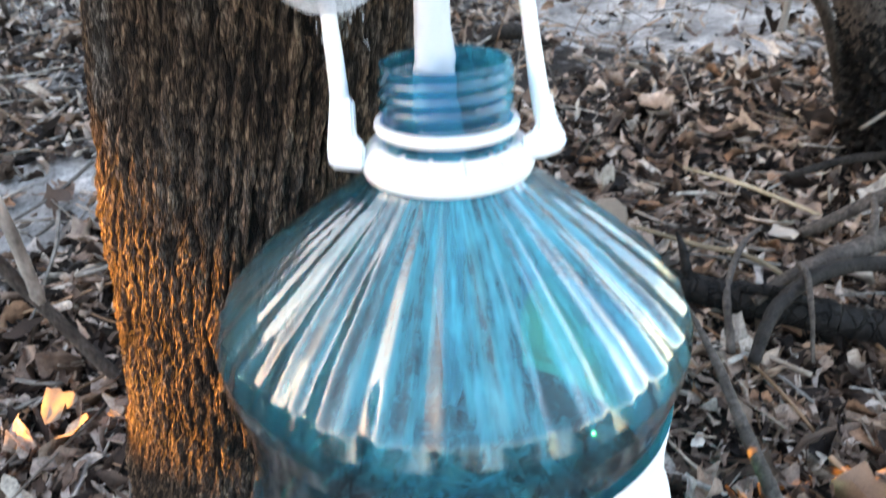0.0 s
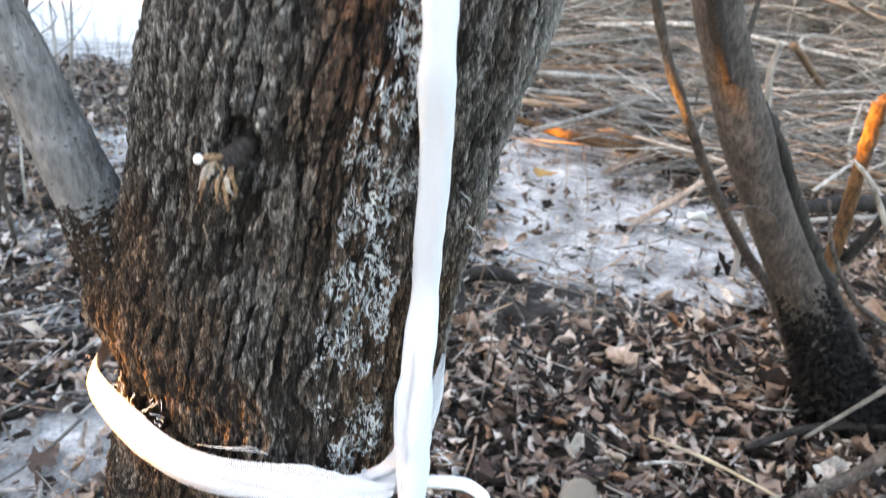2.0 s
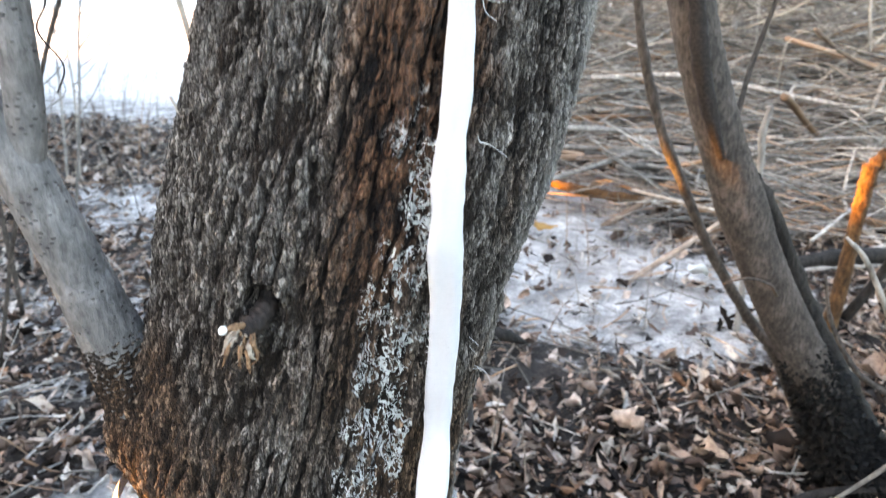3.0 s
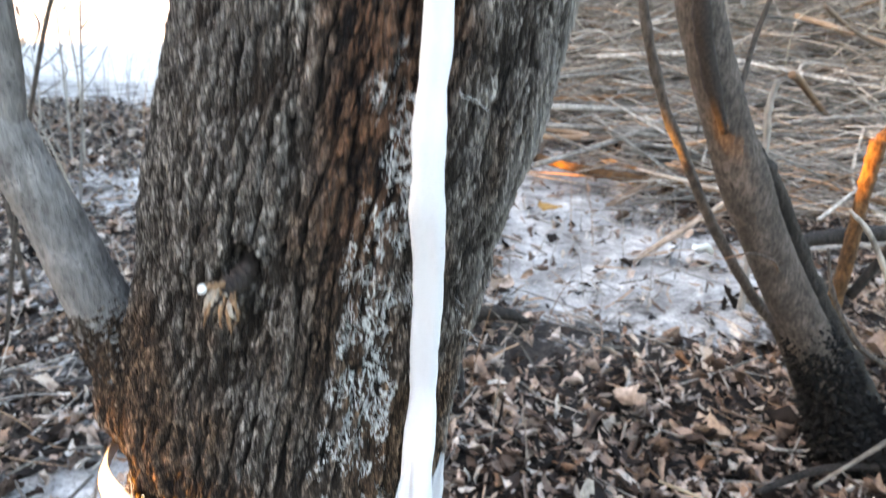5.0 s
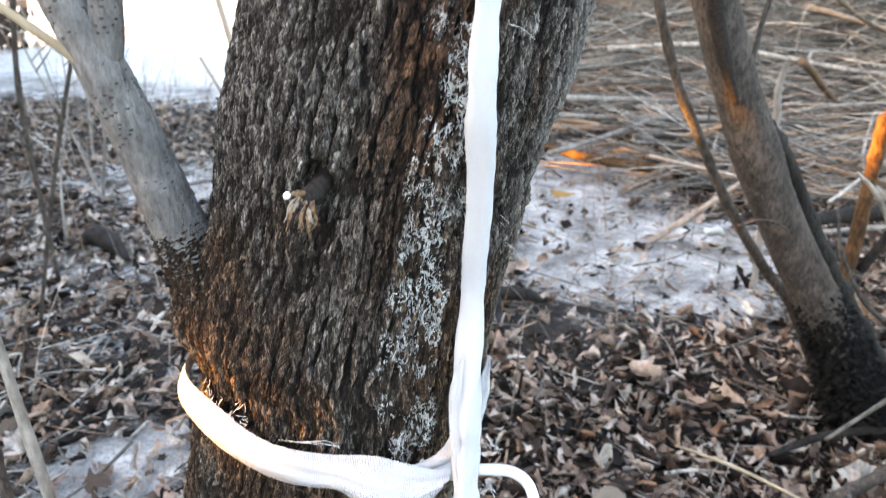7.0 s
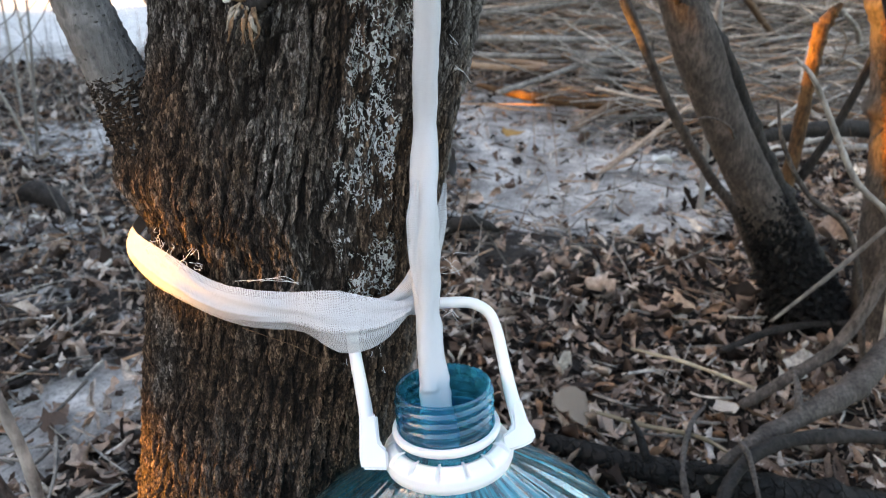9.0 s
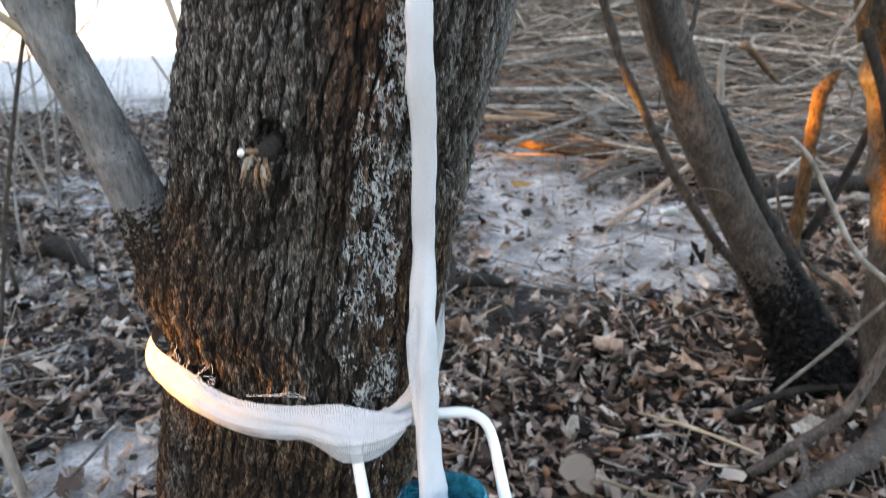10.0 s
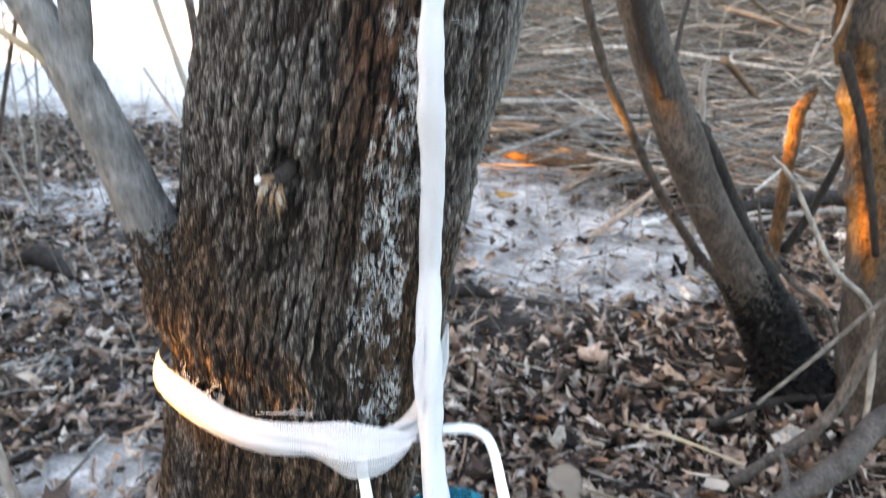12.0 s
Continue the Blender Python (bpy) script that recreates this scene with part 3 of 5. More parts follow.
def build_limbs():
    # bare limbs above, where the trunk parts
    for k, (pts, rad) in enumerate([
        ([(0.02, 0.40, 1.02), (-0.03, 0.44, 1.5), (-0.10, 0.50, 2.2), (-0.12, 0.52, 3.0)], [0.082, 0.06, 0.045, 0.02]),
        ([(0.08, 0.41, 1.02), (0.22, 0.44, 1.4), (0.36, 0.47, 2.0), (0.42, 0.52, 2.7)], [0.066, 0.05, 0.035, 0.015]),
    ]):
        tagged(tube("limb", pts, rad, BARK, tree, 30, 16, 0.04, 90 + k), "bare rough limb")
    # the grey side branch and its fork
    br = tube("branch", [(-0.112, 0.322, 0.425), (-0.137, 0.311, 0.465), (-0.148, 0.307, 0.500), (-0.157, 0.303, 0.540), (-0.168, 0.298, 0.582), (-0.186, 0.296, 0.63), (-0.200, 0.296, 0.68), (-0.225, 0.30, 0.78), (-0.27, 0.33, 0.95)],
              [0.0190, 0.0185, 0.0138, 0.0118, 0.0108, 0.0080, 0.0074, 0.006, 0.005], GREY_SKIN, tree, 260, 28, 0.018, 5, 1)
    tagged(br, "smooth grey side branch")
    collar = tube("branch_collar", [(-0.100, 0.326, 0.405), (-0.124, 0.3170, 0.440), (-0.1375, 0.3108, 0.466), (-0.1450, 0.3082, 0.488), (-0.1490, 0.3066, 0.503)], [0.024, 0.0235, 0.0196, 0.0160, 0.0128], BARK, tree, 90, 60, 0.045, 15)
    rng = np.random.default_rng(16)
    for name in ("plate", "outer"):
        layer = collar.data.attributes.new(name, "FLOAT", "POINT")
        layer.data.foreach_set("value", (0.15 + 0.6 * rng.random(len(collar.data.vertices))).astype(np.float32))
    tagged(collar, "rough dark collar where the branch leaves the trunk")
    fork = tube("fork", [(-0.167, 0.298, 0.578), (-0.160, 0.297, 0.605), (-0.156, 0.296, 0.66), (-0.153, 0.295, 0.735), (-0.150, 0.30, 0.83), (-0.14, 0.31, 0.98)],
                [0.0080, 0.0070, 0.0062, 0.0062, 0.0054, 0.004], GREY_SKIN, br, 220, 26, 0.018, 6, 2)
    tube("shoot", [(-0.183, 0.293, 0.655), (-0.176, 0.292, 0.69), (-0.170, 0.292, 0.74), (-0.165, 0.292, 0.83)], [0.0042, 0.0036, 0.0036, 0.002], GREY_SKIN, br, 30, 10, 0.03, 7, 4)
    tagged(tube("dead_twig", [(-0.168, 0.292, 0.578), (-0.180, 0.290, 0.590), (-0.198, 0.290, 0.604), (-0.235, 0.29, 0.632)], [0.0024, 0.0022, 0.0020, 0.0014], REED, br, 20, 8, 0.05, 9), "bleached dead twig")
    # a dry tendril slung between them
    tube("tendril", [(-0.184, 0.289, 0.655), (-0.176, 0.286, 0.683), (-0.163, 0.284, 0.697), (-0.147, 0.286, 0.690), (-0.142, 0.286, 0.664), (-0.139, 0.287, 0.645), (-0.144, 0.287, 0.634), (-0.137, 0.287, 0.622), (-0.141, 0.287, 0.612)],
         [0.0003, 0.0004, 0.0003], STUB_WOOD, br, 60, 6, 0.08, 8)


build_limbs()


def build_stub():
    """The broken stub in its hole, splintered downwards, with one white drop of sap."""
    x, z = KNOT
    y = trunk_front(x, z)[1]
    st = tube("broken_stub", [(x + 0.004, y + 0.012, z + 0.0030), (x + 0.0025, y + 0.001, z - 0.0005), (x - 0.0008, y - 0.005, z - 0.0024), (x - 0.0034, y - 0.0088, z - 0.0036)], [0.0040, 0.0038, 0.0037, 0.0026], STUB_WOOD, tree, 30, 22, 0.16, 12, 3)
    tagged(st, "broken dark stub with pale splinters")
    rng = np.random.default_rng(4)
    for k in range(22):
        u, w = rng.uniform(-1, 1), rng.uniform(-1, 1)
        p0 = np.array([x - 0.0022 + 0.0034 * u, y - 0.0070 + 0.001 * w, z - 0.0030 + 0.0030 * w])
        l = rng.uniform(0.004, 0.0155)
        p1 = p0 + np.array([-0.0012 + 0.0018 * u, -0.0034, -0.20 * l])
        p2 = p1 + np.array([-0.05 * l + 0.0016 * u, 0.0004 + 0.0012 * w, -0.45 * l])
        p3 = p2 + np.array([rng.uniform(-0.30, 0.22) * l, 0.0018, -0.30 * l])
        r = rng.uniform(0.0003, 0.0009)
        tube("splinter", [p0, p1, p2, p3], [r, r * 1.2, r * 0.8, 0.00012], (SPLINTER, PALE_SPLINTER, SPLINTER, PALE_SPLINTER, STUB_WOOD)[k % 5], st, 14, 7, 0.22, 20 + k)
    tube("splinter", [(x - 0.002, y - 0.007, z - 0.0008), (x - 0.0048, y - 0.0115, z + 0.0008), (x - 0.0068, y - 0.0135, z + 0.0008)], [0.0012, 0.0013, 0.0009], SPLINTER, st, 12, 8, 0.12, 40)
    tube("sap_drop", [(x - 0.0090, y - 0.0140, z - 0.0004), (x - 0.0083, y - 0.0143, z + 0.0004), (x - 0.0076, y - 0.0142, z + 0.0012), (x - 0.0068, y - 0.0138, z + 0.0018)], [0.0007, 0.0015, 0.0016, 0.0009], THREAD, st, 16, 12)


build_stub()


# ---- the bottle ----
BX, BY, RIM = 0.0012, 0.218, 0.3668          # axis and rim height


def lathe(profile, sides, dent=None):
    """Rings of (radius, height); dent(angle, height, radius) gives the radius there."""
    ang = np.linspace(0, 2 * np.pi, sides, endpoint=False)
    v = []
    for r, z in profile:
        rr = dent(ang, z, r) if dent else np.full(sides, r)
        v.append(np.stack([rr * np.cos(ang), rr * np.sin(ang), np.full(sides, z)], -1))
    v = np.vstack(v)
    f = []
    for i in range(len(profile) - 1):
        for j in range(sides):
            k = (j + 1) % sides
            f.append((i * sides + j, i * sides + k, (i + 1) * sides + k, (i + 1) * sides + j))
    return v, f


def dense(profile, n):
    p = np.array(profile)
    t = np.concatenate([[0], np.cumsum(np.hypot(*np.diff(p, axis=0).T))])
    u = np.linspace(0, t[-1], n)
    return np.stack([np.interp(u, t, p[:, 0]), np.interp(u, t, p[:, 1])], -1)


bottle = empty("water_bottle", "large translucent blue plastic water bottle hung by its handle, open neck", "bottle")
bottle.location = (BX, BY, RIM)
bottle.rotation_euler = (radians(-9.5), radians(-2), 0)


def build_bottle():
    # heights below the rim
    shoulder = dense([(0.0225, -0.027), (0.0235, -0.033), (0.0305, -0.041), (0.0535, -0.0575), (0.0775, -0.0765), (0.0890, -0.0880), (0.0925, -0.0965), (0.0922, -0.1040), (0.0895, -0.116)], 110)

    def flutes(a, z, r):
        w = np.clip((-0.037 - z) / 0.02, 0, 1) * np.clip((z + 0.1005) / 0.018, 0, 1)
        s = np.abs(np.cos(a * 14))
        fine = 0.35 * np.abs(np.cos(a * 28 + 0.6)) ** 3
        return r + w * 0.0026 * (s ** 0.7 + fine - 0.8) * (0.35 + r / 0.1)
    v, f = lathe(shoulder, 340, flutes)
    tagged(mesh_object("shoulder", v, f, PET_MIST, bottle), "fluted translucent blue shoulder")

    body = dense([(0.0895, -0.116), (0.0875, -0.130), (0.0868, -0.150), (0.0880, -0.180), (0.0945, -0.190), (0.0935, -0.200), (0.0955, -0.206), (0.0955, -0.222), (0.092, -0.228), (0.0955, -0.235),
                  (0.0955, -0.255), (0.092, -0.261), (0.0955, -0.268), (0.0945, -0.295), (0.087, -0.309), (0.066, -0.315), (0.045, -0.309), (0.0, -0.303)], 150)

    def panels(a, z, r):
        w = np.clip((-0.15 - z) / 0.02, 0, 1) * np.clip((z + 0.30) / 0.02, 0, 1)
        return r + w * 0.0018 * np.cos(a * 10)
    v, f = lathe(body, 160, panels)
    tagged(mesh_object("body", v, f, PET, bottle), "panelled translucent blue body")

    # the paper label, glued round one side of the body
    ang = np.linspace(-1.05, 1.15, 60)
    v, f = [], []
    for i, (z, r) in enumerate([(-0.1280, 0.0898), (-0.1500, 0.0892), (-0.1680, 0.0905), (-0.1820, 0.0915), (-0.1900, 0.0966), (-0.2000, 0.0966)]):
        v += [(r * math.cos(a), r * math.sin(a), z) for a in ang]
        f += [(i * 60 + j - 60, i * 60 + j - 59, i * 60 + j + 1, i * 60 + j) for j in range(59)] if i else []
    tagged(mesh_object("label", v, f, PAPER, bottle), "white paper label glued round one side")

    neck = dense([(0.0225, -0.0270), (0.0225, -0.0193), (0.0222, -0.0185), (0.0222, -0.0018), (0.0226, 0.0000), (0.0216, 0.0005), (0.0206, 0.0000), (0.0206, -0.0270)], 150)

    def thread(a, z, r):
        turn = (z + 0.0153) / 0.0047 - a / (2 * np.pi)
        ph = (turn % 1.0) - 0.5
        w = (r > 0.0221) * (1.0 if -0.0166 < z < -0.0028 else 0.0)
        return r + w * 0.0013 * np.exp(-(ph / 0.20) ** 2) - (r < 0.0210) * (0.0008 * np.exp(-(ph / 0.25) ** 2) if -0.0166 < z < -0.003 else 0.0)
    v, f = lathe(neck, 120, thread)
    tagged(mesh_object("neck", v, f, PET_NECK, bottle), "open threaded blue neck")

    ring = [(0.0229, -0.0236), (0.0252, -0.0232), (0.0259, -0.0216), (0.0255, -0.0198), (0.0232, -0.0193), (0.0229, -0.0236)]
    v, f = lathe(dense(ring, 26), 96)
    tagged(mesh_object("tamper_ring", v, f, PLASTIC, bottle), "white plastic ring left from the cap")

    collar = [(0.0232, -0.0281), (0.0252, -0.0272), (0.0286, -0.0286), (0.0309, -0.0317), (0.0315, -0.0353), (0.0305, -0.0380), (0.0265, -0.0386), (0.0238, -0.0324), (0.0232, -0.0281)]

    def teeth(a, z, r):
        s = np.abs(((a * 14 / np.pi) % 2.0) - 1.0)
        w = 1.0 if z > -0.0311 else 0.0
        return r - w * 0.0034 * np.clip((s - 0.86) / 0.06, 0, 1) * np.clip((r - 0.0235) / 0.002, 0, 1)
    v, f = lathe(dense(collar, 44), 336, teeth)
    tagged(mesh_object("collar", v, f, PLASTIC, bottle), "white slotted handle collar")

    # the bail leans back on the trunk; s runs from the hinges (0) up to its bar (1)
    back = bottle.matrix_basis.inverted()

    def on_bail(x, s, off=0.0):
        return back @ Vector((x, 0.212 + 0.040 * s - 0.0074 * off / 0.01, 0.345 + 0.0435 * s + 0.0068 * off / 0.01))
    # bosses that carry the bail: a block on one side, a flared wedge on the other
    for outline in ([(-0.0388, 0.16), (-0.0306, 0.16), (-0.0298, -0.06), (-0.0262, -0.12), (-0.0262, -0.27), (-0.0384, -0.25), (-0.0394, -0.17)],
                    [(0.0335, 0.20), (0.0384, 0.20), (0.0402, 0.04), (0.0436, -0.07), (0.0430, -0.13), (0.0385, -0.17), (0.0275, -0.21), (0.0272, -0.08), (0.0330, -0.02)]):
        bm = bmesh.new()
        rings = [[bm.verts.new(on_bail(x, s, off)) for x, s in outline] for off in (-0.0036, 0.0036)]
        bm.faces.new(rings[0])
        bm.faces.new(rings[1][::-1])
        for k in range(len(outline)):
            m = (k + 1) % len(outline)
            bm.faces.new((rings[0][m], rings[0][k], rings[1][k], rings[1][m]))
        bmesh.ops.recalc_face_normals(bm, faces=bm.faces[:])
        bmesh.ops.bevel(bm, geom=bm.edges[:], offset=0.0011, segments=3, affect="EDGES")
        me = bpy.data.meshes.new("lug")
        bm.to_mesh(me)
        bm.free()
        me.materials.append(PLASTIC)
        lug = new("lug", me)
        lug.parent = bottle
    bail = [(-0.0346, 0.0), (-0.0361, 0.22), (-0.0378, 0.42), (-0.0396, 0.62), (-0.0408, 0.80), (-0.0385, 0.94), (-0.0320, 1.02), (-0.022, 1.04),
            (0.0, 1.04), (0.0150, 1.035), (0.0222, 1.0), (0.0276, 0.92), (0.0304, 0.77), (0.0322, 0.53), (0.0340, 0.28), (0.0362, 0.06)]
    line = spline([tuple(on_bail(x, s)) for x, s in bail], 110)
    v, f = tube_data(line, [0.0036, 0.0032, 0.0029, 0.0028, 0.0028, 0.0028, 0.0028, 0.0030, 0.0036], 14)
    tagged(mesh_object("bail_handle", v, f, PLASTIC, bottle), "white plastic carrying handle")


build_bottle()


# ---- gauze ----
def strip(line, widths, across, folds, n_across, puff=0.0):
    """A bandage along a line. across: the direction of its width at each point; folds: how deep it is crumpled."""
    line = np.asarray(line)
    n = len(line)
    t = np.linspace(0, 1, n)
    tang, _, _ = frames_along(line)
    widths = np.interp(t, np.linspace(0, 1, len(widths)), widths)
    v, uv = [], []
    length = np.concatenate([[0], np.cumsum(np.linalg.norm(np.diff(line, axis=0), axis=1))])
    s = np.linspace(-0.5, 0.5, n_across)
    for i in range(n):
        a = across[i] - tang[i] * np.dot(across[i], tang[i])
        a /= np.linalg.norm(a)
        nrm = np.cross(tang[i], a)
        wave = folds * (np.sin(s * 8 + 5.0 * rough_noise(np.array([t[i] * 9]), np.array([1.3]), 5)[0] + t[i] * 4) * 0.6
                        + 1.6 * rough_noise(s * 4 + 9, np.full_like(s, t[i] * 14), 6, 3))
        edge = 0.05 * rough_noise(np.array([t[i] * 60.0]), np.array([0.5]), 71, 3)[0]
        for j in range(n_across):
            v.append(line[i] + a * (s[j] * (1 + edge)) * widths[i] + nrm * (wave[j] + puff * (0.25 - s[j] ** 2) * 4))
            uv.append((s[j] * max(widths[i], 0.5 * widths.max()) * 1.15, length[i]))
    f = [(i * n_across + j, i * n_across + j + 1, (i + 1) * n_across + j + 1, (i + 1) * n_across + j) for i in range(n - 1) for j in range(n_across - 1)]
    return np.array(v), f, np.array(uv)


def fray(rng, at, way, count, length, spread, parent, rad=0.00013):
    for k in range(count):
        p = np.array(at) + rng.uniform(-1, 1, 3) * spread
        d = np.array(way) + rng.uniform(-1, 1, 3) * 0.8
        d = d / np.linalg.norm(d) * length * rng.uniform(0.4, 1.1)
        bend = rng.uniform(-1, 1, 3) * length * 0.18
        tube("loose_thread", [p, p + d * 0.5 + bend, p + d], [rad, rad, rad * 0.7], THREAD, parent, 9, 4)


def build_tie():
    """The bandage that goes round the trunk and holds the handle."""
    tie = empty("gauze_tie", "white gauze bandage tied round the trunk, holding the bottle's handle", "bandage")
    rng = np.random.default_rng(11)
    # upper and lower edge of the run, from the trunk's side down to the handle; narrow at first, spread out at the handle
    upper = [(-0.1600, 0.3350, 0.4180), (-0.1570, 0.3080, 0.4205), (-0.1490, 0.2880, 0.4245), (-0.1376, 0.2760, 0.4222), (-0.1218, 0.2640, 0.4160), (-0.1053, 0.2560, 0.4090), (-0.0859, 0.2500, 0.4065), (-0.0665, 0.2490, 0.4050), (-0.0460, 0.2480, 0.4045), (-0.0270, 0.2455, 0.4000), (-0.0110, 0.2450, 0.3975)]
    lower = [(-0.1600, 0.3380, 0.4080), (-0.1590, 0.3090, 0.4090), (-0.1545, 0.2900, 0.4065), (-0.1412, 0.2775, 0.3985), (-0.1230, 0.2620, 0.3962), (-0.1012, 0.2525, 0.3893), (-0.0835, 0.2490, 0.3860), (-0.0660, 0.2475, 0.3845), (-0.0460, 0.2370, 0.3795), (-0.0260, 0.2380, 0.3825), (-0.0110, 0.2440, 0.3925)]

    def sheet(name, label, mat, lo, hi, start, end, off, folds, seed, across=26, along=170):
        """A layer of the bandage between two shares of its width and of its length."""
        n0, n1 = int(start * along), int(end * along)
        up, dn = spline(upper, along)[n0:n1], spline(lower, along)[n0:n1]
        n = n1 - n0
        length = np.concatenate([[0], np.cumsum(np.linalg.norm(np.diff((up + dn) / 2, axis=0), axis=1))])
        v, uv = [], []
        for i in range(n):
            t = (n0 + i) / along
            a, b_ = np.interp(t, np.linspace(0, 1, len(lo)), lo), np.interp(t, np.linspace(0, 1, len(hi)), hi)
            for j in range(across):
                q = j / (across - 1)
                k = a + (b_ - a) * q
                edge = 0.030 * rough_noise(np.array([t * 70.0]), np.array([k * 3.0]), seed, 3)[0]
                p = dn[i] * (1 - k - edge) + up[i] * (k + edge)
                belly = 0.0045 * (0.25 - (k - 0.5) ** 2) * 4 * np.interp(t, [0, 0.25, 0.8, 1.0], [0.4, 1.0, 1.0, 0.3])
                crease = 0.0011 * np.exp(-((k - 0.62 + 0.25 * t) / 0.05) ** 2) + 0.0013 * np.exp(-((k - 0.36 - 0.2 * (t - 0.8)) / 0.06) ** 2) * np.clip((t - 0.45) / 0.2, 0, 1)
                wave = folds * (2.0 * rough_noise(np.array([k * 6.0 + 3]), np.array([t * 9.0]), seed + 1, 3)[0] + 0.5 * np.sin(k * 17 + t * 13))
                v.append(p + np.array([-0.25, -1.0, 0.0]) * (belly + crease + wave + off))
                uv.append((k * 0.030, length[i]))
        f = [(i * across + j, i * across + j + 1, (i + 1) * across + j + 1, (i + 1) * across + j) for i in range(n - 1) for j in range(across - 1)]
        return tagged(mesh_object(name, np.array(v), f, mat, tie, uv=np.array(uv)), label)
    sheet("wrap", "crumpled gauze wrap in layers", GAUZE_THICK, [0.0, 0.0, 0.0, 0.05, 0.12, 0.28, 0.40, 0.42, 0.2], [1.0, 1.0, 0.98, 0.92, 0.86, 0.84, 0.84, 0.9, 1.0], 0.0, 1.0, 0.0, 0.0006, 81)
    sheet("outer_layer", "open-woven outer layer of gauze", GAUZE, [0.0, 0.0, 0.0, -0.02, 0.0, -0.03, -0.16, -0.16, 0.0], [1.0, 1.02, 1.0, 1.03, 1.02, 1.0, 1.0, 1.0, 1.0], 0.10, 0.985, 0.0012, 0.0008, 85)
    # the tail that runs up behind the wick and sticks out beyond it
    tail = spline([(-0.030, 0.249, 0.391), (-0.018, 0.2510, 0.395), (-0.008, 0.2535, 0.404), (0.000, 0.2570, 0.418), (0.0050, 0.2610, 0.434), (0.0078, 0.2640, 0.450)], 60)
    v, f, uv = strip(tail, [0.010, 0.010, 0.012, 0.011, 0.007, 0.0012], np.tile(np.array([-0.6, -0.1, 0.7]), (60, 1)), 0.0010, 12, 0.0015)
    tagged(mesh_object("tail", v, f, GAUZE_THICK, tie, uv=uv), "pointed gauze tail")
    # a turn round the handle's bar
    a = np.linspace(0, 2 * np.pi * 2.2, 60)
    knot = np.stack([-0.022 + 0.012 * a / a[-1] + 0.001 * np.sin(3 * a), 0.2535 + 0.0056 * np.cos(a), 0.3905 + 0.0056 * np.sin(a)], -1)
    v, f, uv = strip(knot, [0.009, 0.011, 0.009], np.tile(np.array([1.0, 0.1, 0.2]), (60, 1)), 0.0008, 10)
    mesh_object("turn", v, f, GAUZE_THICK, tie, uv=uv)
    # behind the trunk, up over the back to the other side
    back = []
    for k in range(14):
        ang = np.pi * (1.0 + k / 13.0)
        cx, cy, r = trunk_shape(0.44)
        back.append((cx + (r + 0.004) * np.cos(ang), cy - (r + 0.004) * np.sin(ang), 0.452 - 0.02 * k / 13))
    v, f, uv = strip(spline(back, 60), [0.018, 0.020], np.tile(np.array([0.0, 0.0, 1.0]), (60, 1)), 0.001, 10)
    mesh_object("back_turn", v, f, GAUZE_THICK, tie, uv=uv)
    side = trunk_front(-0.132, 0.421, 0.004)
    fray(rng, side, (0.5, -0.5, 1.0), 22, 0.007, 0.006, tie, 0.00015)
    fray(rng, trunk_front(-0.117, 0.416, 0.004), (0.6, -0.5, 0.6), 16, 0.006, 0.005, tie, 0.00015)
    fray(rng, trunk_front(-0.1565, 0.418, 0.007), (-1, -0.3, -0.5), 7, 0.005, 0.003, tie, 0.0001)
    for k in range(3):
        tube("loose_thread", [trunk_front(-0.094 + 0.006 * k, 0.4105, 0.007), trunk_front(-0.080 + 0.005 * k, 0.4125 + 0.0008 * k, 0.009), trunk_front(-0.064, 0.4095 - 0.0006 * k, 0.008)], [0.00013, 0.0001], THREAD, tie, 18, 5)
    fray(rng, (-0.036, 0.236, 0.374), (0.1, -0.2, -1.0), 12, 0.004, 0.010, tie, 0.00011)
    tube("hanging_thread", [(-0.094, 0.249, 0.386), (-0.083, 0.250, 0.3795), (-0.070, 0.252, 0.371), (-0.061, 0.253, 0.363), (-0.050, 0.254, 0.3605)],
         [0.00018, 0.00016], SPLINTER, tie, 30, 5)
    return tie


build_tie()


